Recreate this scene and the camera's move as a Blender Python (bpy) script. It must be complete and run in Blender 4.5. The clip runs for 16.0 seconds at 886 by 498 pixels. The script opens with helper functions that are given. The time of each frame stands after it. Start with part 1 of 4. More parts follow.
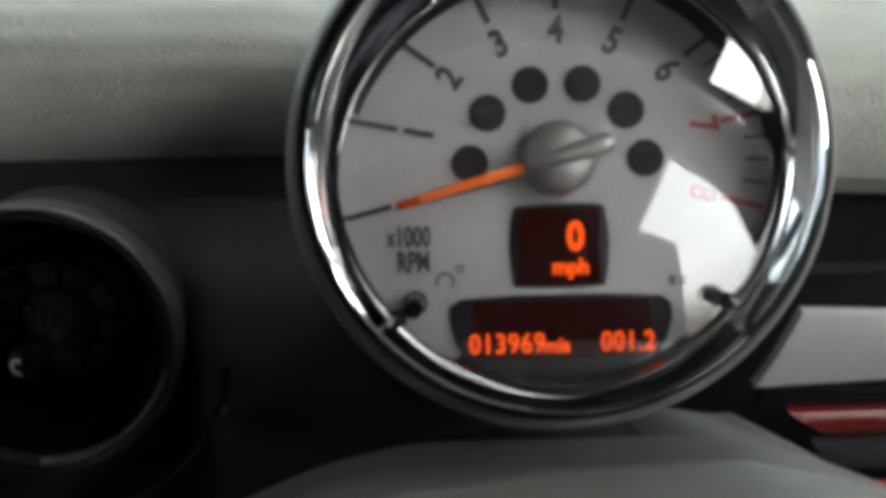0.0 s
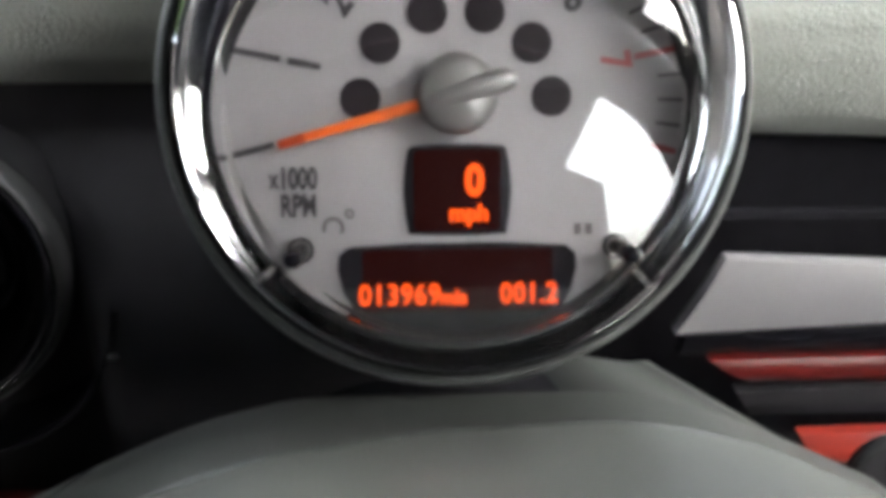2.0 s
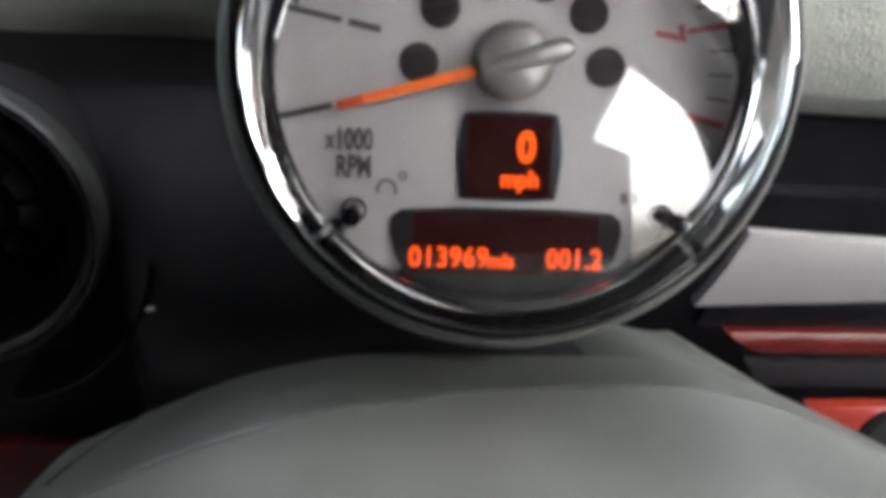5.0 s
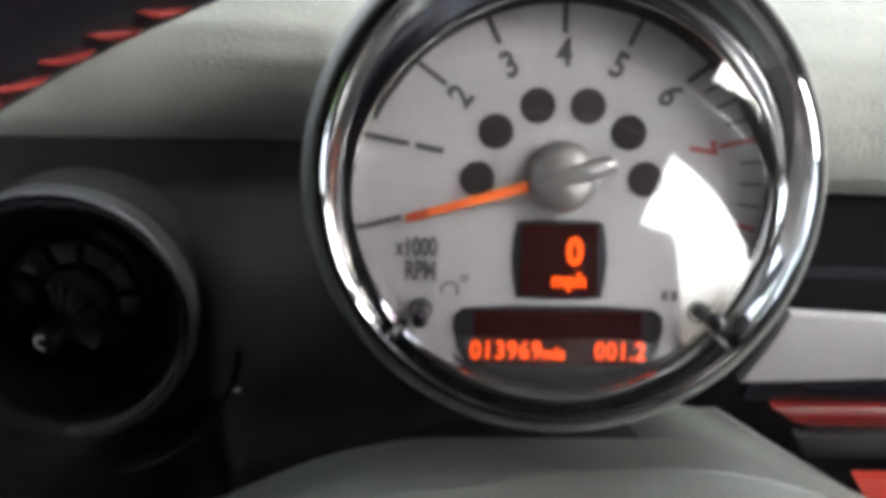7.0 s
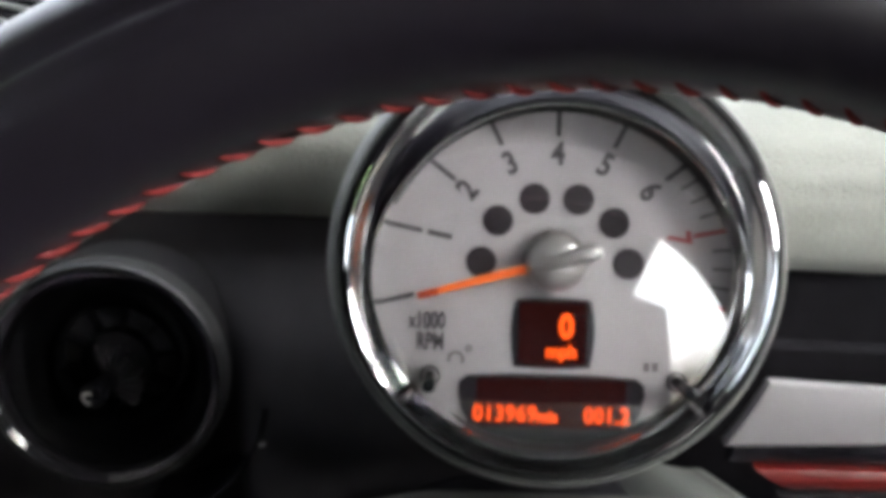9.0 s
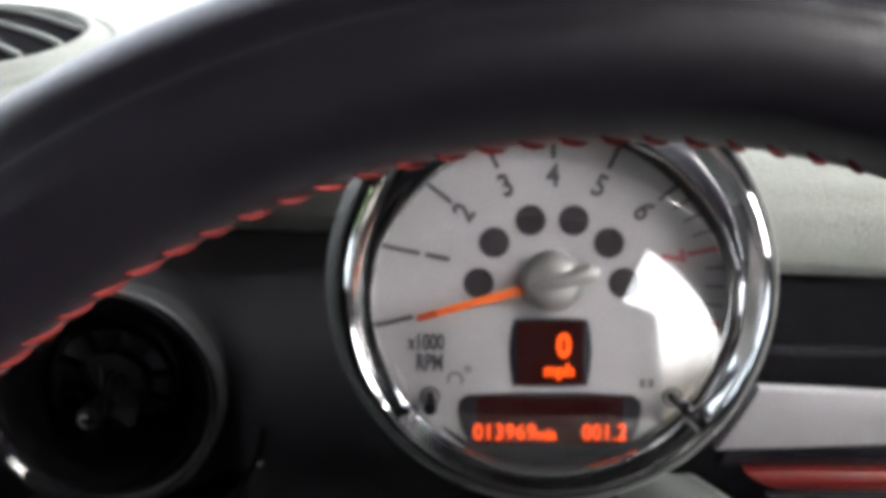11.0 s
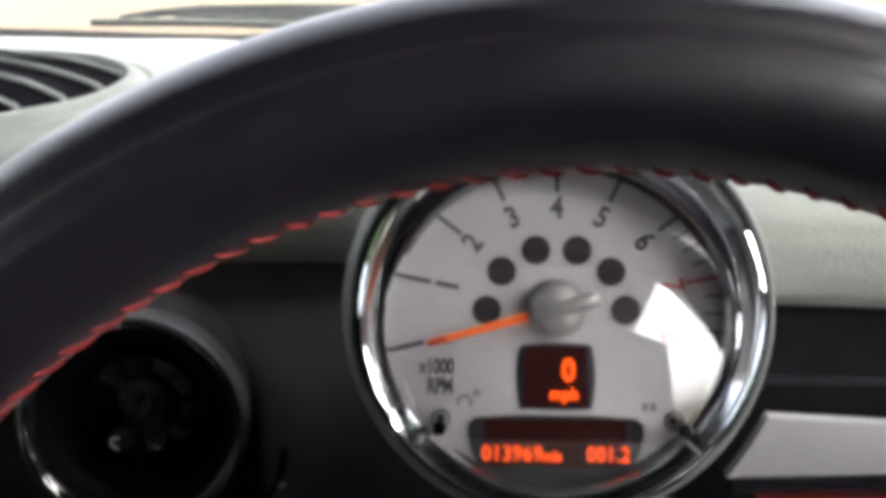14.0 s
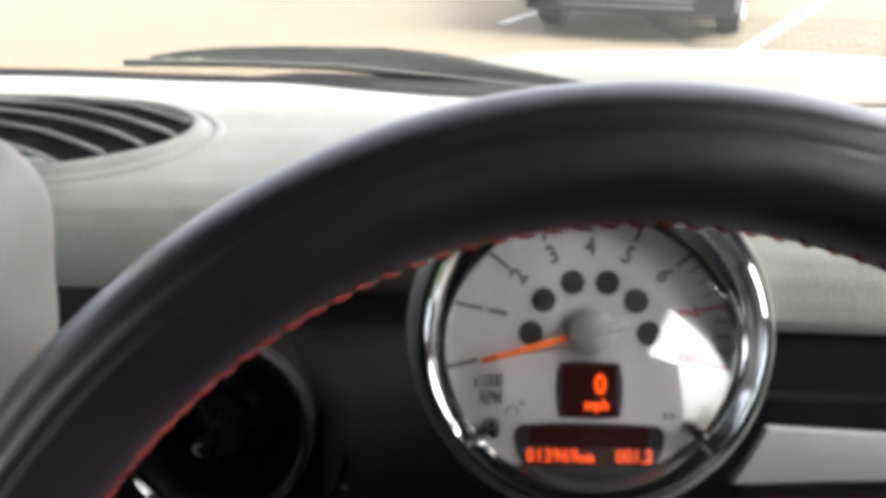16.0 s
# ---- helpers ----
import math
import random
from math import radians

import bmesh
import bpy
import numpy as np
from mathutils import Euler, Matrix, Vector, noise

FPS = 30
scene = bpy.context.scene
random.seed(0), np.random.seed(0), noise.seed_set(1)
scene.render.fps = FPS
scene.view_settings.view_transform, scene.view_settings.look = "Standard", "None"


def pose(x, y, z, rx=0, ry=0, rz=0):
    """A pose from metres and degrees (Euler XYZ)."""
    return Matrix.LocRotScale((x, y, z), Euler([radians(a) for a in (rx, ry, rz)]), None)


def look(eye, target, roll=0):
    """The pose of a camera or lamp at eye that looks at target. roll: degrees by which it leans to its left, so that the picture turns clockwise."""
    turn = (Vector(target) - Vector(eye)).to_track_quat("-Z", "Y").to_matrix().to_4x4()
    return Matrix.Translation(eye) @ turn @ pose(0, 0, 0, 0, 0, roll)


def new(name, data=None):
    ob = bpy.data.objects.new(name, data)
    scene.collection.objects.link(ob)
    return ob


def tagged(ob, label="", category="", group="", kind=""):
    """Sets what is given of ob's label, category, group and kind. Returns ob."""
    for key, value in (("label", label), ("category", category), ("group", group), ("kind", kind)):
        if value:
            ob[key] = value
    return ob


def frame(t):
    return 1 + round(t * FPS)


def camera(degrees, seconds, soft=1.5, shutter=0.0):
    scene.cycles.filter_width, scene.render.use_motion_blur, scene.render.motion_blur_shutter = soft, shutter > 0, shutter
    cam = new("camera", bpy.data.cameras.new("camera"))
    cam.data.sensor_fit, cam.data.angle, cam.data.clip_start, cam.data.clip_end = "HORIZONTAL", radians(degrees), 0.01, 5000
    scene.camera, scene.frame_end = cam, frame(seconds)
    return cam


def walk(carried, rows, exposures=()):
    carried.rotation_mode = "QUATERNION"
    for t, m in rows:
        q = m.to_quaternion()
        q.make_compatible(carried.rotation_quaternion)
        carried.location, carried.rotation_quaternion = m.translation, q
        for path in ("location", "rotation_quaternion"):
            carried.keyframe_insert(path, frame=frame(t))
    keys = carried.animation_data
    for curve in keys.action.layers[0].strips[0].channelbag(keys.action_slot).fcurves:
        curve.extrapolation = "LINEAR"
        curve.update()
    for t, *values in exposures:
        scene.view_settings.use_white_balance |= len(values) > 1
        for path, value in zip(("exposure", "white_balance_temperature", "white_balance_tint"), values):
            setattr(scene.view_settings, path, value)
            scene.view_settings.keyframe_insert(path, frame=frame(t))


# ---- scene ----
# ---------------------------------------------------------------- camera
cam = camera(54.97, 16.0, soft=5.8, shutter=0.0)
PATH = [
    (0.0, -0.0283, -0.1856, 0.9678, 64.02, 1.12, -0.98),
    (0.5, -0.0221, -0.1754, 0.9696, 61.12, -0.77, -2.49),
    (1.0, -0.0154, -0.1758, 0.9718, 61.11, -0.52, -3.60),
    (1.5, -0.0136, -0.1728, 0.9677, 60.11, -0.39, -2.77),
    (2.0, -0.0118, -0.1712, 0.9645, 59.10, -0.67, -2.73),
    (2.5, -0.0137, -0.1736, 0.9632, 59.66, -1.09, -3.55),
    (3.0, -0.0173, -0.1735, 0.9626, 60.00, -1.80, -3.58),
    (3.5, -0.0202, -0.1735, 0.9628, 59.97, -1.90, -3.46),
    (3.7, -0.0220, -0.1732, 0.9628, 59.76, -2.09, -2.09),
    (5.8, -0.0283, -0.1778, 0.9748, 55.86, -3.59, -3.48),
    (6.0, -0.0288, -0.1838, 0.9792, 59.10, -3.30, -4.05),
    (6.5, -0.0280, -0.1865, 0.9845, 61.01, -1.86, -2.69),
    (7.0, -0.0289, -0.1870, 0.9877, 59.92, -0.62, 0.19),
    (7.5, -0.0299, -0.1883, 0.9899, 59.24, -1.71, -0.61),
    (8.0, -0.0293, -0.1916, 0.9929, 59.88, -1.33, -0.34),
    (8.5, -0.0279, -0.1982, 0.9984, 61.40, -0.78, -0.20),
    (9.0, -0.0274, -0.2096, 1.0067, 63.60, -0.91, 1.40),
    (9.2, -0.0277, -0.2106, 1.0083, 63.54, -0.77, 1.72),
    (11.3, -0.0336, -0.2069, 1.0167, 62.70, -0.73, -0.69),
    (11.5, -0.0321, -0.2072, 1.0167, 63.07, -0.82, -0.65),
    (12.0, -0.0260, -0.2096, 1.0160, 63.39, -0.04, 0.44),
    (12.5, -0.0224, -0.2134, 1.0152, 64.37, 0.21, 1.09),
    (13.0, -0.0244, -0.2132, 1.0157, 64.58, 0.63, 1.38),
    (13.5, -0.0255, -0.2168, 1.0166, 64.83, 0.34, 1.34),
    (14.0, -0.0265, -0.2202, 1.0198, 65.35, 0.35, 1.53),
    (14.5, -0.0263, -0.2214, 1.0182, 65.53, 0.42, 1.75),
    (15.0, -0.0356, -0.2214, 1.0166, 65.34, 0.90, 2.27),
    (15.5, -0.0410, -0.2335, 1.0238, 65.51, 0.11, 1.65),
    (16.0, -0.0447, -0.2613, 1.0398, 67.26, -0.04, 1.32),
]
walk(cam, [(t, pose(x, y, z, rx, ry, rz)) for t, x, y, z, rx, ry, rz in PATH],
     exposures=[(0.0, 3.3, 6500, 7), (0.6, 3.4, 6500, 8), (1.5, 3.75, 6500, 10), (2.5, 3.95, 6500, 11), (3.5, 3.75, 6500, 11), (6.0, 3.95, 6500, 11), (8.0, 4.05, 6500, 12), (9.0, 4.02, 6500, 12), (12.0, 3.95, 6500, 13), (15.0, 3.78, 6500, 13), (16.0, 3.68, 6600, 12)])

# ---------------------------------------------------------------- light
SUN_EL, SUN_ROT = radians(41.5), radians(107)
world = bpy.data.worlds.new("sky")
scene.world = world
world.use_nodes = True
wn = world.node_tree.nodes
wl = world.node_tree.links
sky = wn.new("ShaderNodeTexSky")
sky.sky_type = "NISHITA"
sky.sun_disc = False
sky.sun_elevation = SUN_EL
sky.sun_rotation = SUN_ROT
sky.dust_density = 5.0
sky.air_density = 0.5
sky.ozone_density = 0.3
wn["Background"].inputs["Strength"].default_value = 0.15
haze = wn.new("ShaderNodeHueSaturation")  # a pale, hazy sky
haze.inputs["Saturation"].default_value = 0.35
wl.new(sky.outputs[0], haze.inputs["Color"])
wl.new(haze.outputs[0], wn["Background"].inputs["Color"])
sun = new("sun", bpy.data.lights.new("sun", "SUN"))
sun.data.energy = 0.22
sun.data.angle = radians(12)
sun.data.color = (0.88, 0.95, 1.0)
sun.matrix_world = look((0, 0, 6), (0 + math.sin(SUN_ROT) * -1, -math.cos(SUN_ROT), 6 - math.tan(SUN_EL)))


# ---------------------------------------------------------------- materials
def material(name, color, rough=0.6, metal=0.0, spec=0.5, vary=0.0, scale=60.0, bump=0.0, bump_scale=400.0,
             rough_vary=0.0, coat=0.0, kind="noise", dirt=None, dirt_scale=12.0, random_tone=0.0):
    """A principled surface with two scales of colour variation and a fine relief."""
    m = bpy.data.materials.new(name)
    m.use_nodes = True
    nt = m.node_tree
    n, l = nt.nodes, nt.links
    b = n["Principled BSDF"]
    b.inputs["Base Color"].default_value = (*color, 1)
    b.inputs["Roughness"].default_value = rough
    b.inputs["Metallic"].default_value = metal
    b.inputs["Specular IOR Level"].default_value = spec
    b.inputs["Coat Weight"].default_value = coat
    b.inputs["Coat Roughness"].default_value = 0.05
    co = n.new("ShaderNodeTexCoord")
    socket = None
    if vary or dirt:
        t1 = n.new("ShaderNodeTexNoise")
        t1.inputs["Scale"].default_value = scale
        t1.inputs["Detail"].default_value = 6
        l.new(co.outputs["Object"], t1.inputs["Vector"])
        ramp = n.new("ShaderNodeMapRange")
        ramp.inputs["From Min"].default_value = 0.3
        ramp.inputs["From Max"].default_value = 0.7
        ramp.inputs["To Min"].default_value = 1 - vary
        ramp.inputs["To Max"].default_value = 1 + vary
        l.new(t1.outputs["Fac"], ramp.inputs["Value"])
        mul = n.new("ShaderNodeVectorMath")
        mul.operation = "SCALE"
        mul.inputs[0].default_value = color
        l.new(ramp.outputs[0], mul.inputs["Scale"])
        socket = mul.outputs[0]
        if dirt:
            t2 = n.new("ShaderNodeTexNoise")
            t2.inputs["Scale"].default_value = dirt_scale
            t2.inputs["Detail"].default_value = 4
            l.new(co.outputs["Object"], t2.inputs["Vector"])
            r2 = n.new("ShaderNodeMapRange")
            r2.inputs["From Min"].default_value = 0.5
            r2.inputs["From Max"].default_value = 0.75
            l.new(t2.outputs["Fac"], r2.inputs["Value"])
            mx = n.new("ShaderNodeMix")
            mx.data_type = "RGBA"
            mx.inputs["B"].default_value = (*dirt, 1)
            l.new(r2.outputs[0], mx.inputs["Factor"])
            l.new(socket, mx.inputs["A"])
            socket = mx.outputs["Result"]
    if random_tone:
        oi = n.new("ShaderNodeObjectInfo")
        mr = n.new("ShaderNodeMapRange")
        mr.inputs["To Min"].default_value = 1 - random_tone
        mr.inputs["To Max"].default_value = 1 + random_tone
        l.new(oi.outputs["Random"], mr.inputs["Value"])
        sc = n.new("ShaderNodeVectorMath")
        sc.operation = "SCALE"
        sc.inputs[0].default_value = color
        if socket:
            l.new(socket, sc.inputs[0])
        l.new(mr.outputs[0], sc.inputs["Scale"])
        socket = sc.outputs[0]
    if socket:
        l.new(socket, b.inputs["Base Color"])
    if rough_vary:
        t3 = n.new("ShaderNodeTexNoise")
        t3.inputs["Scale"].default_value = scale * 0.4
        l.new(co.outputs["Object"], t3.inputs["Vector"])
        r3 = n.new("ShaderNodeMapRange")
        r3.inputs["To Min"].default_value = max(0.02, rough - rough_vary)
        r3.inputs["To Max"].default_value = min(1, rough + rough_vary)
        l.new(t3.outputs["Fac"], r3.inputs["Value"])
        l.new(r3.outputs[0], b.inputs["Roughness"])
    if bump:
        bp = n.new("ShaderNodeBump")
        bp.inputs["Strength"].default_value = bump
        bp.inputs["Distance"].default_value = 0.0006
        if kind == "leather":
            tv = n.new("ShaderNodeTexVoronoi")
            tv.feature = "DISTANCE_TO_EDGE"
            tv.inputs["Scale"].default_value = bump_scale
            nz = n.new("ShaderNodeTexNoise")
            nz.inputs["Scale"].default_value = bump_scale * 0.35
            l.new(co.outputs["Object"], nz.inputs["Vector"])
            wp = n.new("ShaderNodeVectorMath")
            wp.operation = "MULTIPLY_ADD"
            wp.inputs[1].default_value = (1.6 / bump_scale,) * 3
            l.new(nz.outputs["Color"], wp.inputs[0])
            l.new(co.outputs["Object"], wp.inputs[2])
            l.new(wp.outputs[0], tv.inputs["Vector"])
            cl = n.new("ShaderNodeMapRange")
            cl.inputs["From Max"].default_value = 0.25
            l.new(tv.outputs["Distance"], cl.inputs["Value"])
            l.new(cl.outputs[0], bp.inputs["Height"])
        else:
            tb = n.new("ShaderNodeTexNoise")
            tb.inputs["Scale"].default_value = bump_scale
            tb.inputs["Detail"].default_value = 5
            l.new(co.outputs["Object"], tb.inputs["Vector"])
            l.new(tb.outputs["Fac"], bp.inputs["Height"])
        l.new(bp.outputs[0], b.inputs["Normal"])
    return m


def glow(name, color, strength):
    m = material(name, (0.003, 0.0012, 0.0012), 0.5, spec=0.03)
    b = m.node_tree.nodes["Principled BSDF"]
    b.inputs["Emission Color"].default_value = (*color, 1)
    b.inputs["Emission Strength"].default_value = strength
    return m


def glass(name, tint=(1, 1, 1), rough=0.0, ior=1.45):
    m = material(name, tint, rough)
    b = m.node_tree.nodes["Principled BSDF"]
    b.inputs["Transmission Weight"].default_value = 1.0
    b.inputs["IOR"].default_value = ior
    return m


M_PAD = material("grained_grey_dash_plastic", (0.224, 0.236, 0.217), 0.62, spec=0.10, vary=0.05, scale=40, bump=0.4, bump_scale=470, kind="leather", rough_vary=0.06)
M_COWL = material("smooth_grey_plastic", (0.043, 0.047, 0.042), 0.5, vary=0.08, scale=30, bump=0.12, bump_scale=1500, dirt=(0.054, 0.058, 0.053), dirt_scale=30, rough_vary=0.1)
# The cowl's grey again, darkened for the pod's shadow and made a little glossier.
M_COWLREAR = material("pod_shaded_grey_plastic", (0.034, 0.037, 0.034), 0.36, spec=0.4, vary=0.08, scale=30, bump=0.1, bump_scale=1500, rough_vary=0.08)
M_BLACK = material("black_plastic", (0.0155, 0.0148, 0.0164), 0.62, spec=0.08, vary=0.15, scale=50, bump=0.2, bump_scale=900, rough_vary=0.1)
M_GLOSSBLACK = material("gloss_black_plastic", (0.004, 0.004, 0.005), 0.14, spec=0.3, vary=0.1, scale=40, rough_vary=0.05)
M_FIN = material("satin_black_fin_plastic", (0.010, 0.010, 0.011), 0.3, spec=0.35, vary=0.1, scale=60, rough_vary=0.06)
M_RINGBLACK = material("polished_black_plastic", (0.006, 0.006, 0.007), 0.07, spec=0.7, vary=0.1, scale=40, rough_vary=0.02)
M_DARKCHROME = material("dark_chrome", (0.34, 0.34, 0.36), 0.10, metal=1.0, vary=0.05, scale=90, rough_vary=0.04)
# Far blacker than the other plastics: shade inside the vent is in this colour.
M_BALL = material("vent_shade_black_plastic", (0.0011, 0.0011, 0.0013), 0.5, spec=0.03, vary=0.1, scale=60, rough_vary=0.08)
# Near-black without sheen: the shade of recesses and gaps is put into this colour.
M_VOID = material("recess_shade_black", (0.008, 0.0078, 0.009), 0.95, spec=0.0, vary=0.2, scale=80)
M_DULL = material("dull_grey_metal", (0.22, 0.22, 0.215), 0.45, metal=0.6, vary=0.1, scale=60)
M_RUBBER = material("black_rubber", (0.006, 0.006, 0.0068), 0.7, spec=0.12, vary=0.2, scale=80, bump=0.2, bump_scale=700)
M_POD = material("grey_pod_plastic", (0.060, 0.064, 0.061), 0.5, spec=0.28, vary=0.08, scale=60, bump=0.25, bump_scale=1200, rough_vary=0.08)
M_COLLAR = material("dark_grey_plastic", (0.013, 0.0135, 0.0135), 0.42, spec=0.3, vary=0.08, scale=60, bump=0.2, bump_scale=1200, rough_vary=0.08)
M_CHROME = material("chrome", (0.72, 0.73, 0.745), 0.05, metal=1.0, vary=0.03, scale=120, rough_vary=0.03)
M_SATIN = material("satin_metal", (0.52, 0.52, 0.51), 0.34, metal=0.85, vary=0.06, scale=200, bump=0.08, bump_scale=2500, rough_vary=0.08)
M_DIAL = material("silver_dial_paint", (0.202, 0.200, 0.206), 0.6, metal=0.0, vary=0.03, scale=90, bump=0.05, bump_scale=3000)
M_INK = material("black_dial_ink", (0.018, 0.017, 0.02), 0.6, vary=0.1, scale=300)
M_REDINK = material("red_dial_ink", (0.16, 0.013, 0.014), 0.6, vary=0.1, scale=300)
M_GREYINK = material("grey_dial_ink", (0.060, 0.058, 0.058), 0.6, vary=0.1, scale=300)
M_LAMP = material("smoked_lamp_lens", (0.011, 0.009, 0.011), 0.4, spec=0.25, vary=0.1, scale=300)
M_SCREENBED = material("dark_grey_display_border", (0.009, 0.0085, 0.0105), 0.4, spec=0.12, vary=0.1, scale=100)
M_LIT = glow("orange_display_light", (1.0, 0.095, 0.010), 0.13)
M_SCREEN = glow("dim_red_display_backlight", (1.0, 0.08, 0.04), 0.0010)
M_CAP = material("satin_silver_cap_paint", (0.24, 0.238, 0.235), 0.42, metal=0.85, vary=0.05, scale=200, bump=0.05, bump_scale=2500, rough_vary=0.06)
M_NEEDLE = material("orange_needle_plastic", (0.50, 0.088, 0.010), 0.5, spec=0.25, vary=0.05, scale=200)
M_NEEDLETIP = material("burnt_orange_needle_tip", (0.26, 0.034, 0.007), 0.5, spec=0.25, vary=0.05, scale=200)
M_LENS = glass("clear_dial_cover", (1, 1, 1), 0.0, 1.55)
M_LEATHER = material("black_wheel_leather", (0.0040, 0.0031, 0.0050), 0.33, spec=0.36, vary=0.12, scale=45, bump=0.07, bump_scale=1100, kind="leather", rough_vary=0.08)
M_LEATHER.node_tree.nodes["Principled BSDF"].inputs["Sheen Weight"].default_value = 0.02
M_LEATHER.node_tree.nodes["Principled BSDF"].inputs["Sheen Roughness"].default_value = 0.32
M_THREAD = material("red_stitching_thread", (0.085, 0.007, 0.006), 0.75, spec=0.2, vary=0.15, scale=900, bump=0.4, bump_scale=4000, random_tone=0.2)
M_SILVER = material("silver_dash_trim", (0.205, 0.202, 0.210), 0.34, metal=0.35, vary=0.02, scale=30, bump=0.04, bump_scale=1800, rough_vary=0.06, coat=0.8)
M_RED = material("red_lacquered_trim", (0.055, 0.004, 0.0035), 0.3, vary=0.06, scale=30, coat=0.6)
# The red trim lacquer once more, brightened for the strong light on it.
M_REDLIT = material("lit_red_lacquer", (0.15, 0.014, 0.009), 0.3, vary=0.06, scale=30, coat=0.5)
M_PILLAR = material("pale_grey_door_trim", (0.122, 0.118, 0.112), 0.7, vary=0.04, scale=50, bump=0.2, bump_scale=900)
M_REAR = material("black_rear_lining", (0.010, 0.010, 0.0105), 0.95, spec=0.1, vary=0.1, scale=20, bump=0.3, bump_scale=500)
M_LINER = material("dark_cabin_lining", (0.030, 0.031, 0.034), 0.9, spec=0.2, vary=0.08, scale=20, bump=0.3, bump_scale=500)
M_CARPET = material("dark_cabin_carpet", (0.020, 0.020, 0.021), 0.95, spec=0.1, vary=0.2, scale=60, bump=0.5, bump_scale=600)
M_GLASS = glass("window_glass", (0.97, 1.0, 0.98), 0.0, 1.33)
M_BONNET = material("pale_body_paint", (0.054, 0.045, 0.029), 0.5, vary=0.02, scale=8, coat=0.0)
M_CARPAINT = material("dark_grey_car_paint", (0.085, 0.087, 0.092), 0.3, vary=0.05, scale=6, coat=0.8)
M_TYRE = material("black_tyre_rubber", (0.02, 0.02, 0.02), 0.85, vary=0.2, scale=20, bump=0.4, bump_scale=80)
M_RIM = material("silver_alloy_wheel", (0.5, 0.5, 0.5), 0.3, metal=0.9, vary=0.05, scale=20)
M_PAVE = material("buff_paving_block", (0.062, 0.047, 0.027), 0.85, vary=0.15, scale=18, bump=0.5, bump_scale=60, dirt=(0.046, 0.034, 0.020), dirt_scale=2.5, random_tone=0.13)
M_JOINT = material("sandy_paving_ground", (0.070, 0.053, 0.030), 0.95, vary=0.2, scale=9, bump=0.5, bump_scale=40, dirt=(0.082, 0.062, 0.036), dirt_scale=0.8)
M_GROUT = material("dark_sand_joint", (0.020, 0.015, 0.009), 0.95, vary=0.25, scale=12)
M_LINE = material("worn_white_road_paint", (0.32, 0.31, 0.29), 0.8, vary=0.08, scale=10, dirt=(0.12, 0.112, 0.10), dirt_scale=3)
M_LEAF = material("green_foliage", (0.06, 0.10, 0.035), 0.7, vary=0.3, scale=3, random_tone=0.2)
M_BARK = material("brown_bark", (0.12, 0.085, 0.06), 0.9, vary=0.3, scale=10, bump=0.6, bump_scale=30)


# ---------------------------------------------------------------- mesh helpers
def smooth(me, angle=40):
    me.polygons.foreach_set("use_smooth", [True] * len(me.polygons))
    me.set_sharp_from_angle(angle=radians(angle))


def part(name, bm, mat, parent=None, label="", m=None, angle=40):
    """Links a bmesh as one mesh object, under a thing or a part."""
    bmesh.ops.recalc_face_normals(bm, faces=bm.faces)
    me = bpy.data.meshes.new(name)
    bm.to_mesh(me)
    bm.free()
    me.materials.append(mat)
    smooth(me, angle)
    ob = new(name, me)
    if parent:
        ob.parent = parent
    if m is not None:
        ob.matrix_basis = m
    if label:
        ob["label"] = label
    return ob


def thing(name, m, label, category, group="", kind=""):
    """An Empty at the base of a thing that carries its parts."""
    ob = new(name)
    ob.empty_display_size = 0.02
    ob.matrix_basis = m
    return tagged(ob, label, category, group, kind)


def setting(name, bm, mat, label, category="", m=None, angle=40):
    ob = part(name, bm, mat, None, "", m, angle)
    return tagged(ob, label, category, "", "structure")


def lathe(profile, seg=96, bm=None, closed=False):
    """Turns (radius, height) pairs about z."""
    bm = bm or bmesh.new()
    rings = []
    for r, h in profile:
        if r < 1e-7:
            rings.append([bm.verts.new((0, 0, h))] * seg)
        else:
            rings.append([bm.verts.new((r * math.cos(2 * math.pi * i / seg), r * math.sin(2 * math.pi * i / seg), h)) for i in range(seg)])
    pairs = list(zip(rings, rings[1:]))
    if closed:
        pairs.append((rings[-1], rings[0]))
    for a, b in pairs:
        for i in range(seg):
            j = (i + 1) % seg
            vs = []
            for v in (a[i], a[j], b[j], b[i]):
                if v not in vs:
                    vs.append(v)
            if len(vs) > 2:
                bm.faces.new(vs)
    return bm


def box(size, at=(0, 0, 0), bevel=0.0, seg=2, bm=None, turn=None):
    own = bmesh.new()
    bmesh.ops.create_cube(own, size=1)
    for v in own.verts:
        v.co = Vector((v.co.x * size[0], v.co.y * size[1], v.co.z * size[2]))
    if bevel:
        bmesh.ops.bevel(own, geom=own.edges[:], offset=bevel, segments=seg, profile=0.5, affect="EDGES")
    mat = Matrix.Translation(at) @ (turn or Matrix())
    bmesh.ops.transform(own, matrix=mat, verts=own.verts)
    if bm is None:
        return own
    join(bm, own)
    return bm


def join(bm, other):
    me = bpy.data.meshes.new("tmp")
    other.to_mesh(me)
    other.free()
    bm.from_mesh(me)
    bpy.data.meshes.remove(me)


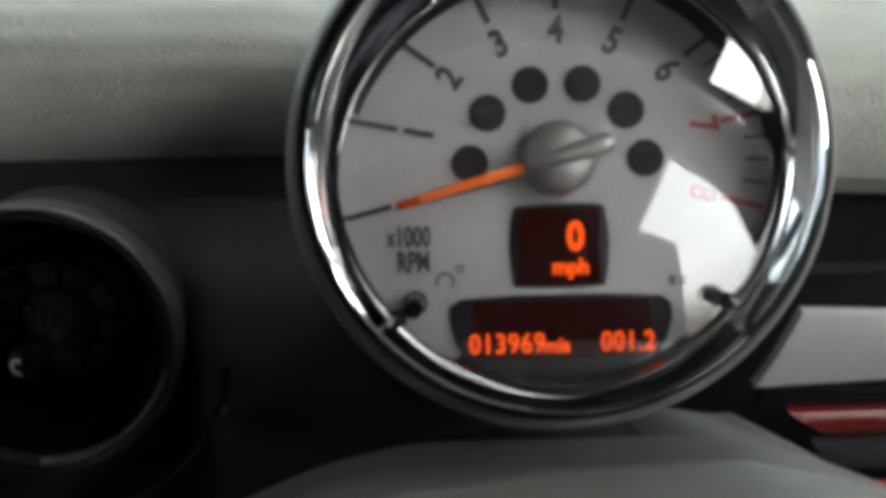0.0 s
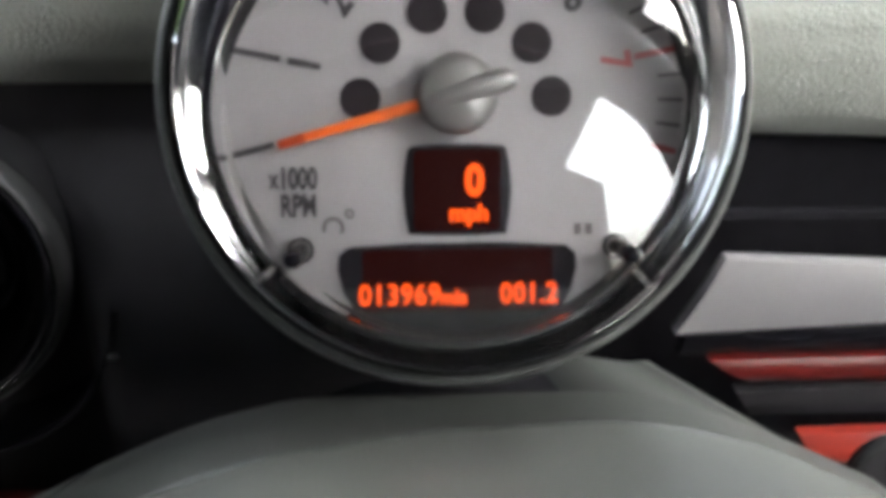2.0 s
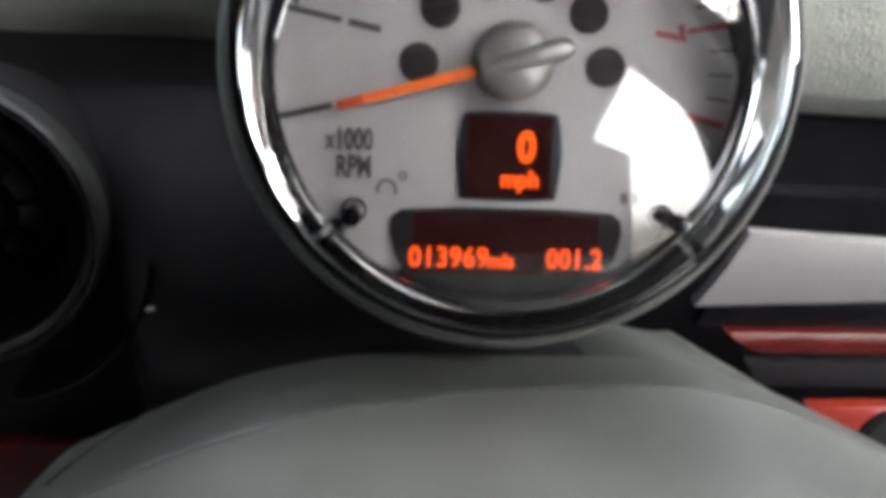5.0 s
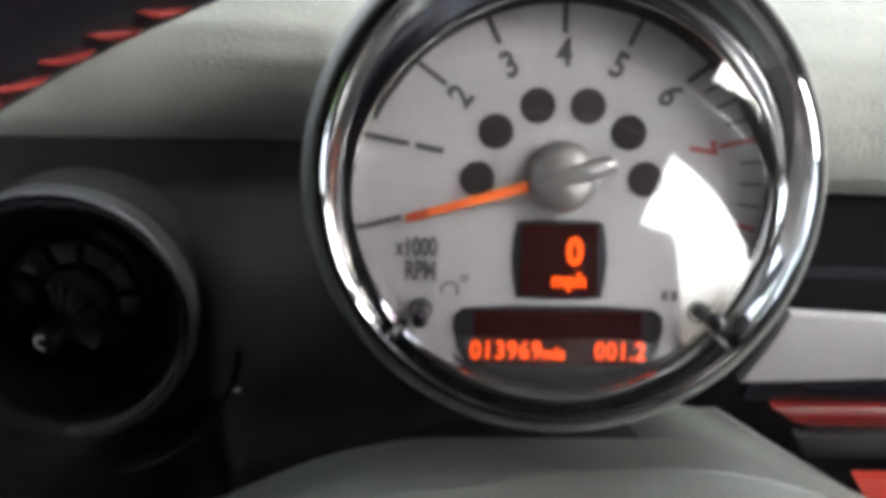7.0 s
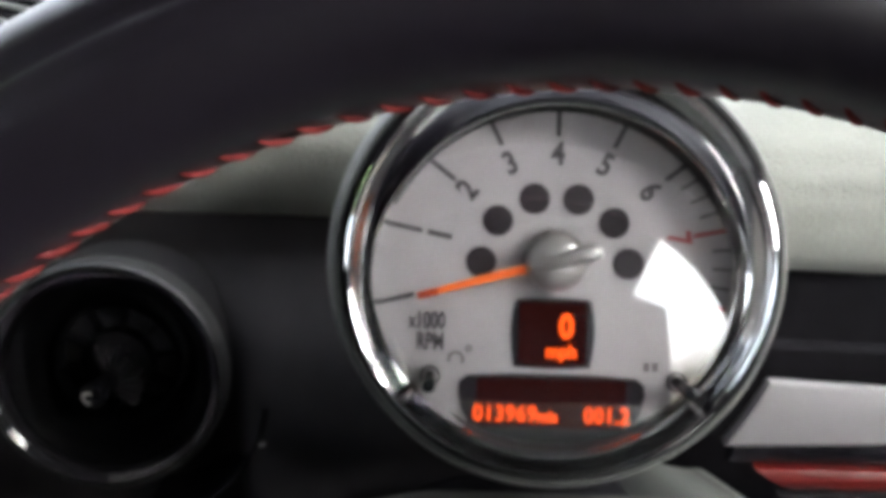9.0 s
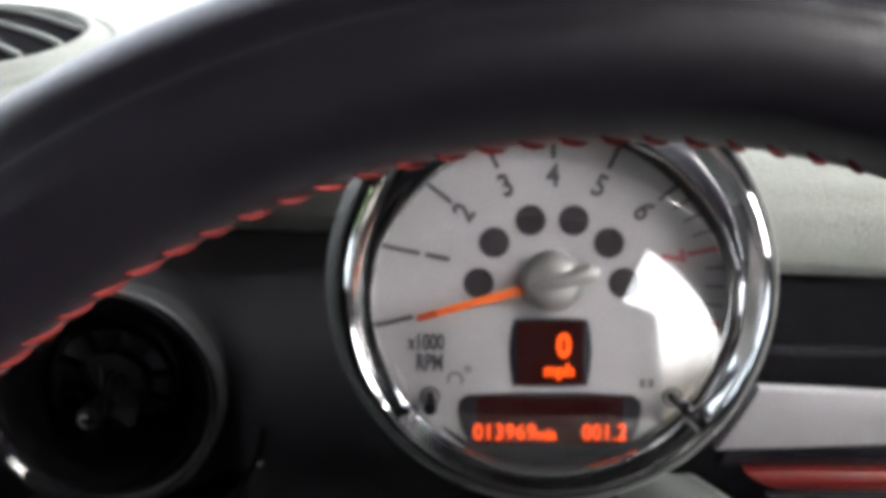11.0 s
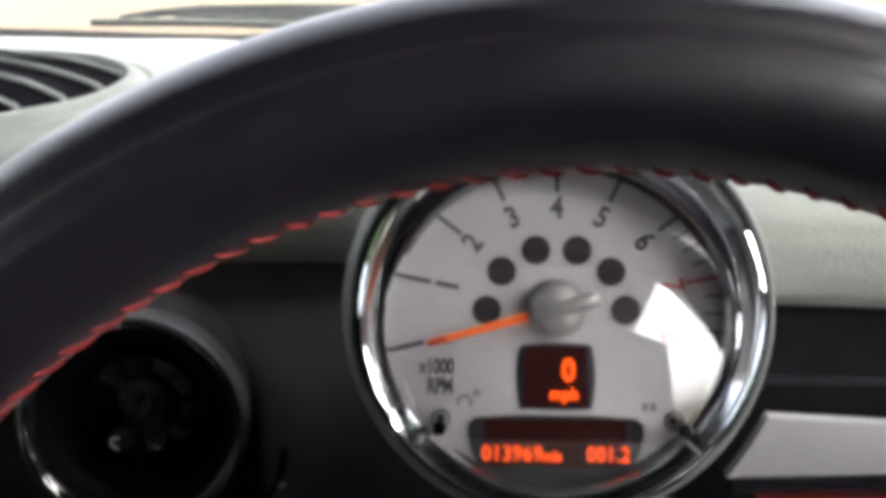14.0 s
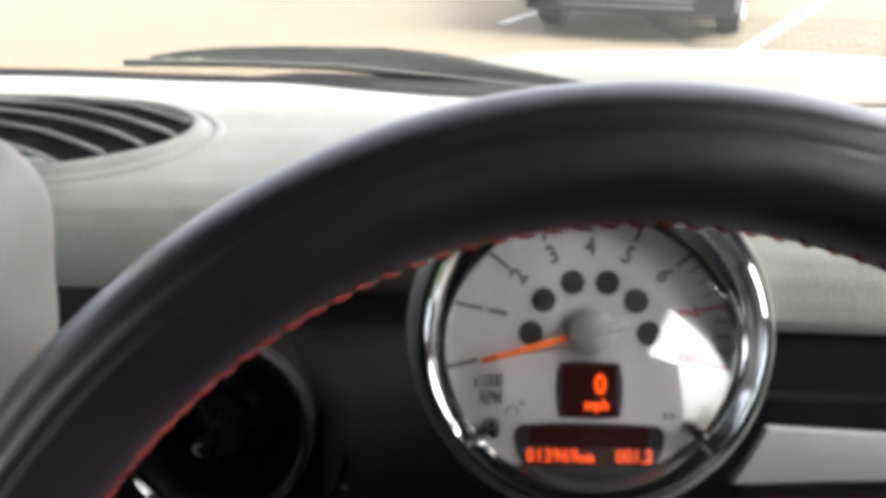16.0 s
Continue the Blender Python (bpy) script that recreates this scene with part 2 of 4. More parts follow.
def plate(outline, low, high, bevel=0.0, bm=None):
    """A flat plate with the given outline (x, y), from height low to high."""
    own = bmesh.new()
    vs = [own.verts.new((x, y, low)) for x, y in outline]
    f = own.faces.new(vs)
    r = bmesh.ops.extrude_face_region(own, geom=[f])
    up = [g for g in r["geom"] if isinstance(g, bmesh.types.BMVert)]
    bmesh.ops.translate(own, vec=(0, 0, high - low), verts=up)
    if bevel:
        es = [e for e in own.edges if all(abs(v.co.z - high) < 1e-7 for v in e.verts)]
        bmesh.ops.bevel(own, geom=es, offset=bevel, segments=2, profile=0.5, affect="EDGES")
    if bm is None:
        return own
    join(bm, own)
    return bm


def rounded(w, h, r, n=6, cx=0.0, cy=0.0):
    out = []
    for qx, qy, a0 in ((1, 1, 0), (-1, 1, 90), (-1, -1, 180), (1, -1, 270)):
        for k in range(n + 1):
            a = radians(a0 + 90 * k / n)
            out.append((cx + qx * (w / 2 - r) + r * math.cos(a), cy + qy * (h / 2 - r) + r * math.sin(a)))
    return out


def disc(r, cx=0.0, cy=0.0, n=32):
    return [(cx + r * math.cos(2 * math.pi * i / n), cy + r * math.sin(2 * math.pi * i / n)) for i in range(n)]


def sheet(fn, us, vs, thick=0.0, down=(0, 0, -1)):
    """A grid of points fn(u, v); with thick it gets an underside and rims."""
    bm = bmesh.new()
    top = [[bm.verts.new(fn(u, v)) for v in vs] for u in us]
    nu, nv = len(us), len(vs)
    for i in range(nu - 1):
        for j in range(nv - 1):
            bm.faces.new((top[i][j], top[i + 1][j], top[i + 1][j + 1], top[i][j + 1]))
    if thick:
        d = Vector(down) * thick
        low = [[bm.verts.new(v.co + d) for v in row] for row in top]
        for i in range(nu - 1):
            for j in range(nv - 1):
                bm.faces.new((low[i][j], low[i][j + 1], low[i + 1][j + 1], low[i + 1][j]))
        for i in range(nu - 1):
            bm.faces.new((top[i][0], low[i][0], low[i + 1][0], top[i + 1][0]))
            bm.faces.new((top[i][-1], top[i + 1][-1], low[i + 1][-1], low[i][-1]))
        for j in range(nv - 1):
            bm.faces.new((top[0][j], top[0][j + 1], low[0][j + 1], low[0][j]))
            bm.faces.new((top[-1][j], low[-1][j], low[-1][j + 1], top[-1][j + 1]))
    return bm


def tube(points, radii, seg=12, bm=None, caps=True):
    """A round bar along points."""
    bm = bm or bmesh.new()
    pts = [Vector(p) for p in points]
    if not hasattr(radii, "__len__"):
        radii = [radii] * len(pts)
    rings = []
    ref = Vector((0.13, 0.31, 0.94)).normalized()
    for i, p in enumerate(pts):
        d = (pts[min(i + 1, len(pts) - 1)] - pts[max(i - 1, 0)]).normalized()
        a = d.cross(ref).normalized()
        b = d.cross(a)
        rings.append([bm.verts.new(p + radii[i] * (math.cos(2 * math.pi * k / seg) * a + math.sin(2 * math.pi * k / seg) * b)) for k in range(seg)])
    for a, b in zip(rings, rings[1:]):
        for k in range(seg):
            bm.faces.new((a[k], a[(k + 1) % seg], b[(k + 1) % seg], b[k]))
    if caps:
        bm.faces.new(rings[0][::-1])
        bm.faces.new(rings[-1])
    return bm


def lettering(text, size, stretch=1.0, depth=0.0002, spacing=1.0, bold=0.0):
    """Text as a thin mesh in the xy plane, centred on the origin."""
    cu = bpy.data.curves.new("text", "FONT")
    cu.body = text
    cu.size = size
    cu.align_x, cu.align_y = "CENTER", "CENTER"
    cu.space_character = spacing
    cu.extrude = depth / 2
    cu.offset = bold
    cu.resolution_u = 3
    ob = bpy.data.objects.new("text", cu)
    scene.collection.objects.link(ob)
    bpy.context.view_layer.update()
    me = bpy.data.meshes.new_from_object(ob.evaluated_get(bpy.context.evaluated_depsgraph_get()))
    bpy.data.objects.remove(ob)
    bm = bmesh.new()
    bm.from_mesh(me)
    bpy.data.meshes.remove(me)
    for v in bm.verts:
        v.co.x *= stretch
    return bm


def steps(a, b, n):
    return [a + (b - a) * i / n for i in range(n + 1)]


def lerp_table(table, x):
    if x <= table[0][0]:
        return table[0][1]
    for (x0, y0), (x1, y1) in zip(table, table[1:]):
        if x <= x1:
            s = (x - x0) / (x1 - x0)
            s = s * s * (3 - 2 * s)
            return y0 + (y1 - y0) * s
    return table[-1][1]


# ---------------------------------------------------------------- frames of reference
TILT = 23.7
DIAL = pose(0, 0, 0.9, 90 - TILT, 0, 0)  # x right, y up the dial, z towards the driver

# ---------------------------------------------------------------- outside
def block_field(name, x0, x1, y0, y1, parent):
    """Paving blocks of 0.2 x 0.1 m in a running bond, one object each."""
    own = box((0.189, 0.089, 0.06), (0, 0, 0), 0.006, 1)
    me = bpy.data.meshes.new("paving_block")
    own.to_mesh(me)
    own.free()
    me.materials.append(M_PAVE)
    rows = int((y1 - y0) / 0.1)
    k = 0
    for j in range(rows):
        for i in range(int((x1 - x0) / 0.2)):
            ob = new(name, me)
            ob.parent = parent
            ob.matrix_basis = pose(x0 + 0.2 * i + (0.1 if j % 2 else 0), y0 + 0.1 * j, -0.028 + random.uniform(-0.002, 0.002), random.uniform(-0.6, 0.6), random.uniform(-0.6, 0.6), 0)
            k += 1
    return k


bm = sheet(lambda u, v: (u, v, -0.006), [-400, -60, -12, 0, 12, 60, 400], [-400, -60, -12, 0, 12, 60, 400])
ground = setting("ground", bm, M_JOINT, "sandy buff block paving of a car park", "ground")


def line_bm(a, b, w):
    a, b = Vector(a), Vector(b)
    d = (b - a).normalized()
    s = Vector((-d.y, d.x)) * w / 2
    return plate([tuple(a - s), tuple(b - s), tuple(b + s), tuple(a + s)], 0.002, 0.006)


for a, b in (((1.75, 5.55), (4.82, 10.98)), ((0.27, 7.2), (2.2, 11.06))):
    setting("bay_line", line_bm(a, b, 0.09), M_LINE, "worn white painted parking bay line", "road marking")


def wheel_of_car(parent, x, y):
    w = part("wheel", lathe([(0.0, -0.09), (0.2, -0.09), (0.215, -0.1), (0.29, -0.1), (0.315, -0.08), (0.315, 0.08), (0.29, 0.1), (0.215, 0.1)], 48), M_TYRE, parent, m=pose(x, y, 0.315, 0, 90, 0))
    for s in (-1, 1):
        bm = lathe([(0.0, 0.085), (0.05, 0.09), (0.06, 0.075), (0.19, 0.088), (0.212, 0.1), (0.214, 0.07)], 40)
        for k in range(5):
            box((0.15, 0.05, 0.02), (0.12, 0, 0.086), 0.006, 1, bm, None)
            bmesh.ops.rotate(bm, cent=(0, 0, 0), matrix=Matrix.Rotation(radians(72), 3, "Z"), verts=bm.verts)
        part("rim", bm, M_RIM, w, "silver alloy rim", pose(0, 0, 0, 0, 0 if s > 0 else 180, 0))
    return w


def parked_car():
    car = thing("parked_car", pose(1.17, 6.37, 0, 0, 0, -20), "dark grey parked car with a black lower bumper, on the paving", "car")
    prof = [(0.0, 0.23), (-0.02, 0.42), (0.02, 0.62), (0.12, 0.72), (0.95, 0.93), (1.05, 0.95), (1.75, 1.42), (2.3, 1.47), (3.5, 1.42), (4.05, 0.98), (4.15, 0.6), (4.1, 0.25)]
    own = bmesh.new()
    secs = []
    for x, k in ((-0.83, 0.90), (-0.80, 0.98), (-0.6, 1.0), (0, 1.01), (0.6, 1.0), (0.80, 0.98), (0.83, 0.90)):
        row = []
        for y, z in prof:
            bow = 0.10 * (abs(x) / 0.83) ** 3 * (1 if y < 2 else -1)
            nar = 1 - 0.2 * max(0, z - 0.93) / 0.5
            row.append(own.verts.new((x * nar, y + bow, 0.23 + (z - 0.23) * k)))
        secs.append(row)
    for a, b in zip(secs, secs[1:]):
        for j in range(len(prof)):
            jj = (j + 1) % len(prof)
            own.faces.new((a[j], b[j], b[jj], a[jj]))
    own.faces.new(secs[0])
    own.faces.new(secs[-1][::-1])
    part("body", own, M_CARPAINT, car, "dark grey painted body", angle=30)
    bm = sheet(lambda u, v: (u, -0.035 + 0.10 * (abs(u) / 0.83) ** 3 + v * 0.0, 0.20 + v), steps(-0.78, 0.78, 16), [0, 0.05, 0.16], 0.03, (0, 1, 0))
    part("bumper", bm, M_BLACK, car, "black plastic lower bumper")
    for k in range(3):
        bm = sheet(lambda u, v: (u, -0.043 + 0.10 * (abs(u) / 0.83) ** 3, 0.25 + 0.045 * k + v), steps(-0.5, 0.5, 12), [0, 0.016], 0.012, (0, 1, 0))
        part("grille_bar", bm, M_CARPAINT, car, "grey grille bar")
    for s in (-1, 1):
        part("headlight", lathe([(0, 0.03), (0.07, 0.02), (0.09, 0), (0.09, -0.05)], 24), M_SILVER, car, "clear headlight", pose(s * 0.62, 0.03, 0.6, 75, 0, 0))
        for y in (0.72, 3.3):
            wheel_of_car(car, s * 0.72, y)
    return car


parked_car()


def tree(x, y, h, seed):
    rng = random.Random(seed)
    t = thing("tree", pose(x, y, 0), "leafy green tree beside the car park", "tree", "trees round the car park")
    bm = tube([(0, 0, 0), (0.05, 0, h * 0.25), (0, 0.1, h * 0.5), (0.1, 0, h * 0.8)], [0.2, 0.16, 0.1, 0.03], 10)
    for k in range(9):
        a, z = rng.uniform(0, 6.28), h * rng.uniform(0.3, 0.7)
        r = h * rng.uniform(0.15, 0.3)
        tube([(0, 0, z), (r * 0.5 * math.cos(a), r * 0.5 * math.sin(a), z + r * 0.4), (r * math.cos(a), r * math.sin(a), z + r * 0.6)], [0.06, 0.04, 0.015], 6, bm)
    part("trunk", bm, M_BARK, t)
    vs, fs = [], []
    for k in range(1500):
        a, e = rng.uniform(0, 6.28), rng.uniform(-0.7, 1.4)
        r = h * 0.33 * rng.uniform(0.45, 1.0) * (0.8 + 0.25 * math.sin(3 * a + seed))
        c = Vector((r * math.cos(a) * math.cos(e), r * math.sin(a) * math.cos(e), h * 0.62 + r * math.sin(e)))
        s = rng.uniform(0.12, 0.3)
        q = Euler((rng.uniform(0, 6), rng.uniform(0, 6), rng.uniform(0, 6))).to_matrix()
        i = len(vs)
        vs += [tuple(c + q @ Vector(p) * s) for p in ((-1, 0, 0), (0, -0.5, 0.1), (1, 0, 0), (0, 0.5, 0.1))]
        fs.append((i, i + 1, i + 2, i + 3))
    me = bpy.data.meshes.new("crown")
    me.from_pydata(vs, [], fs)
    me.materials.append(M_LEAF)
    ob = new("crown", me)
    ob.parent = t
    tagged(ob, kind="stuff")
    return t


for i, (x, y, h) in enumerate(((-7, -3, 7), (-8.5, 3, 8), (9, -7, 8), (11, 1, 7), (-5, -10, 8))):
    tree(x, y, h, i)

# ---------------------------------------------------------------- the cabin round the camera
def cut_wall(name, at, outer, holes, thick, mat, label):
    """A slab with openings: at() sets flat (a, b) pairs in the cabin, outer and holes are loops of them."""
    bm = bmesh.new()
    for loop in (outer, *holes):
        vs = [bm.verts.new(at(a, b)) for a, b in loop]
        for p, q in zip(vs, vs[1:] + vs[:1]):
            bm.edges.new((p, q))
    bmesh.ops.triangle_fill(bm, use_beauty=True, use_dissolve=False, edges=bm.edges[:])
    r = bmesh.ops.extrude_face_region(bm, geom=bm.faces[:], use_keep_orig=True)
    bmesh.ops.translate(bm, vec=thick, verts=[g for g in r["geom"] if isinstance(g, bmesh.types.BMVert)])
    return setting(name, bm, mat, label, "car cabin")


def pane(name, corners, n, parent, label):
    bm = bmesh.new()
    mid = n * 0.5
    t = n.normalized() * 0.004
    lo = [bm.verts.new(c + mid) for c in corners]
    hi = [bm.verts.new(c + mid + t) for c in corners]
    bm.faces.new(lo)
    bm.faces.new(hi[::-1])
    for i in range(len(lo)):
        j = (i + 1) % len(lo)
        bm.faces.new((lo[i], hi[i], hi[j], lo[j]))
    ob = setting(name, bm, M_GLASS, label, "window")
    ob.visible_shadow = False
    return ob


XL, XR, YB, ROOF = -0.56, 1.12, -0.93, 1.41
# Unseen openings, placed and sized for the daylight and the dial glass's reflected patches.
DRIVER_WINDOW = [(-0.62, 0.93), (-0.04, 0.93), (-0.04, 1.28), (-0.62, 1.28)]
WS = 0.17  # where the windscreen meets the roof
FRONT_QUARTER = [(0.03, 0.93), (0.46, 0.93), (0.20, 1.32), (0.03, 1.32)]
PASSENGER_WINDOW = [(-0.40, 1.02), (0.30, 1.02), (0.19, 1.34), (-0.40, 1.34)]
REFLECTED_OPENING = [(0.51, 1.395), (0.67, 1.285), (0.84, 1.13), (1.02, 0.97), (1.02, 0.70), (0.49, 0.70), (0.48, 1.11), (0.36, 1.16)]
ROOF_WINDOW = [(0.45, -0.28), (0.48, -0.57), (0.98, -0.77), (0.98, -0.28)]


def glazed(name, at, outer, holes, thick, mat, label, panes):
    """A cabin wall with a pane of glass in each of its openings."""
    wall = cut_wall(name, at, outer, holes, thick, mat, label)
    for (window, words), loop in zip(panes, holes):
        pane(window, [Vector(at(a, b)) for a, b in loop], Vector(thick), wall, words)


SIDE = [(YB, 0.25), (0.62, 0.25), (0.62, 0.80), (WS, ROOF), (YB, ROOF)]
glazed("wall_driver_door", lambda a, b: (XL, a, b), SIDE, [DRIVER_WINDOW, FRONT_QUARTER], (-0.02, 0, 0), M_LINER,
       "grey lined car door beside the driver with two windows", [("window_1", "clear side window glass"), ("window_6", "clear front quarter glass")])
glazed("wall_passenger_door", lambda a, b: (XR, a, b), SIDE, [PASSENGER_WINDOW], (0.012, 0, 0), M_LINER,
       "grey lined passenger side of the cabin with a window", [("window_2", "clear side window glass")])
# Unseen wall, set close behind; its opening draws the dial's white patch.
glazed("wall_rear", lambda a, b: (a, YB, b), [(XL, 0.25), (XR, 0.25), (XR, ROOF), (XL, ROOF)], [REFLECTED_OPENING], (0, -0.012, 0), M_REAR,
       "unseen dark lined rear wall with an opening shaped for the reflection", [("window_3", "clear glass in the unseen opening shaped for the reflection")])
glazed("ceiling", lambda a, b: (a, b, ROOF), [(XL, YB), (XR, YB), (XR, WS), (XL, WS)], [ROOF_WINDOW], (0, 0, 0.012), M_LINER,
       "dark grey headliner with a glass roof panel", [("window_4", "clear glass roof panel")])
setting("floor", box((XR - XL, 0.62 - YB, 0.04), ((XR + XL) / 2, (0.62 + YB) / 2, 0.23)), M_CARPET, "dark carpeted car floor", "floor")
setting("wall_bulkhead", box((XR - XL, 0.03, 0.55), ((XR + XL) / 2, 0.62, 0.515)), M_BLACK, "black bulkhead under the windscreen", "car cabin")
# windscreen: from the scuttle up to the roof
ws_low, ws_high = (0.645, 0.80), (WS, ROOF)
corners = [Vector(p) for p in ((XL, ws_low[0], ws_low[1]), (XR, ws_low[0], ws_low[1]), (XR, ws_high[0], ws_high[1]), (XL, ws_high[0], ws_high[1]))]
n = (corners[1] - corners[0]).cross(corners[3] - corners[0]).normalized()
pane("window_5", corners, n * 0.002, None, "clear raked windscreen glass")

# ---------------------------------------------------------------- dashboard
dash = thing("dashboard", pose(0, 0, 0), "grey grained dashboard with silver, black and red trim", "dashboard")
EDGE = [(-0.5, 0.902), (-0.09, 0.900), (-0.02, 0.889), (0.09, 0.8745), (0.2, 0.8705), (1.2, 0.8705)]
FAR = [(-0.5, 0.004), (-0.25, -0.002), (0.0, -0.024), (0.3, -0.042), (1.2, -0.05)]
PROFILE = [(0.45, -0.050), (0.14, -0.040), (0.116, -0.043), (0.104, -0.0385), (0.0945, -0.031), (0.0875, -0.021), (0.0835, -0.0095), (0.083, 0.0025), (0.0870, 0.0118), (0.096, 0.0190), (0.116, 0.024), (0.15, 0.027), (0.20, 0.027), (0.28, 0.021), (0.36, 0.009), (0.44, -0.005), (0.52, -0.022), (0.60, -0.038)]


def pad_point(x, s):
    i = min(int(s), len(PROFILE) - 2)
    k = s - i
    y = PROFILE[i][0] * (1 - k) + PROFILE[i + 1][0] * k
    h = PROFILE[i][1] * (1 - k) + PROFILE[i + 1][1] * k
    e = lerp_table(EDGE, x)
    z = e + h
    top = 0.900 + h + lerp_table(FAR, x) * min(1, max(0, (y - 0.2) / 0.4))
    f = min(1, max(0, (y - 0.06) / 0.12))
    return (x, y, z * (1 - f) + top * f)


part("pad", sheet(pad_point, steps(XL + 0.002, XR - 0.002, 90), steps(0, len(PROFILE) - 1, 68)), M_PAD, dash, "grey leather-grained soft pad")


def strip(name, x0, x1, low, high, mat, label, depth=0.02, bulge=0.004, n=24):
    """A horizontal trim strip; low and high are (y, z at x0, z at x1)."""
    def fn(x, v):
        k = (x - x0) / (x1 - x0)
        z = (low[1] * (1 - k) + low[2] * k) * (1 - v) + (high[1] * (1 - k) + high[2] * k) * v
        y = low[0] * (1 - v) + high[0] * v - bulge * math.sin(math.pi * v)
        return (x, y, z)
    return part(name, sheet(fn, steps(x0, x1, n), steps(0, 1, 8), depth, (0, 1, 0)), mat, dash, label)


FASCIA = [(0.125, 0.880), (0.0935, 0.8685), (0.083, 0.8645), (0.068, 0.860), (0.050, 0.852), (0.031, 0.842), (0.019, 0.824), (0.012, 0.806), (0.012, 0.785), (0.022, 0.755), (0.045, 0.70), (0.075, 0.62)]


def near_column(x):
    k = min(1, max(0, (x + 0.112) / 0.02))
    return k * k * (3 - 2 * k)


part("fascia", sheet(lambda x, s: (x, FASCIA[s][0] + (max(0.046, FASCIA[s][0]) - FASCIA[s][0]) * (1 - near_column(x)) + max(0, x + 0.02) * 0.5, FASCIA[s][1] - max(0, x + 0.05) * 0.1), steps(XL + 0.002, 0.046, 90), range(len(FASCIA)), 0.01, (0, 1, 0)), M_BLACK, dash, "black lower fascia", angle=70)
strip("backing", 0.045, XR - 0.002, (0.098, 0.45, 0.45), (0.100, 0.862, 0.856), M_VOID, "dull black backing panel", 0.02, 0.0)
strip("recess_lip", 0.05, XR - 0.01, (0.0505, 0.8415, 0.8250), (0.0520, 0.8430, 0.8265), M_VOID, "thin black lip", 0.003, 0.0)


def slanted(name, xa, xb, low, high, mat, label, bulge, depth=0.004):
    """A trim strip whose end by the column is cut at a slant: xa is the end's (low x, high x)."""
    def fn(u, v):
        a = xa[0] * (1 - v) + xa[1] * v
        x = a + (xb - a) * u
        k = min(1.0, (x - xa[0]) / 0.24) if xb > 0 else (x - xa[0]) / (xb - xa[0])
        z = (low[1] + (low[2] - low[1]) * k) * (1 - v) + (high[1] + (high[2] - high[1]) * k) * v
        return (x, low[0] * (1 - v) + high[0] * v - bulge * math.sin(math.pi * v), z)
    us = [0.0, 0.004, 0.02, 0.05, 0.1, 0.2, 0.4, 0.7, 1.0]
    return part(name, sheet(fn, us, steps(0, 1, 10), depth, (0, 1, 0)), mat, dash, label)


slanted("silver_trim", (0.073, 0.085), XR - 0.01, (0.040, 0.8055, 0.8160), (0.0415, 0.8327, 0.8195), M_SILVER, "silver trim panel", 0.0012)
slanted("black_trim", (0.076, 0.076), XR - 0.01, (0.0425, 0.7955, 0.7960), (0.0400, 0.8050, 0.8155), M_GLOSSBLACK, "gloss black trim strip", 0.001)
slanted("red_trim", (0.102, 0.086), XR - 0.01, (0.042, 0.7840, 0.783), (0.040, 0.7947, 0.7955), M_RED, "red lacquered trim strip", 0.002)
slanted("dull_trim", (0.108, 0.10), XR - 0.01, (0.048, 0.7640, 0.763), (0.046, 0.7765, 0.7770), M_BLACK, "dull black trim strip", 0.001)
slanted("red_lower_trim", (0.130, 0.119), XR - 0.01, (0.038, 0.750, 0.752), (0.034, 0.7675, 0.770), M_REDLIT, "red lower trim, coloured brighter as if strongly lit", 0.005)
slanted("red_knee_trim", (-0.121, -0.116), XL + 0.01, (0.036, 0.690, 0.695), (0.025, 0.757, 0.759), M_RED, "red lacquered knee trim", 0.004)

# ---------------------------------------------------------------- rev counter
tach = thing("rev_counter", DIAL, "round rev counter with silver dial, chrome bezel and lit orange display", "gauge")
MM = 0.001
VB = -0.0013


def at_bezel(bm):
    bmesh.ops.translate(bm, vec=(0, VB, 0), verts=bm.verts)
    for v in bm.verts:
        v.co.z += 0.05 * v.co.y
    return bm


part("housing", at_bezel(lathe([(0.0, -0.050), (0.035, -0.050), (0.050, -0.044), (0.0585, -0.034), (0.0625, -0.026), (0.0640, -0.017), (0.0638, -0.009), (0.0630, -0.001), (0.0617, 0.0050), (0.0603, 0.0090), (0.0593, 0.0106), (0.0585, 0.0108), (0.0581, 0.0102), (0.0580, 0.0000), (0.052, -0.003), (0.0, -0.003)], 128)), M_POD, tach, "grey plastic pod")
part("gasket", at_bezel(lathe([(0.0580, 0.0040), (0.0580, 0.0106), (0.0577, 0.0113), (0.0571, 0.0114), (0.0565, 0.0108), (0.0563, 0.0100), (0.0563, 0.0040)], 128, closed=True)), M_RUBBER, tach, "black rubber ring")
part("bezel", at_bezel(lathe([(0.0499, 0.0062), (0.0499, 0.0079), (0.0501, 0.0084), (0.0504, 0.0085), (0.0507, 0.0082), (0.0509, 0.0081), (0.0511, 0.0083), (0.0513, 0.0085), (0.0539, 0.0119), (0.0541, 0.0122), (0.0544, 0.0129), (0.0549, 0.0138), (0.0555, 0.0142), (0.0559, 0.0140), (0.0562, 0.0133), (0.0562, 0.0062)], 192, closed=True)), M_CHROME, tach, "polished chrome bezel", angle=28)


def inner_edge(a):
    """The opening over the dial: a circle lower than the bezel's, kept inside it."""
    p = Vector((0.0497 * math.cos(a), 0.0497 * math.sin(a) - 0.0090 - VB, 0))
    r = -0.0007 * math.log(math.exp(-p.length / 0.0007) + math.exp(-0.0501 / 0.0007))
    return p.normalized() * min(0.0497, r)


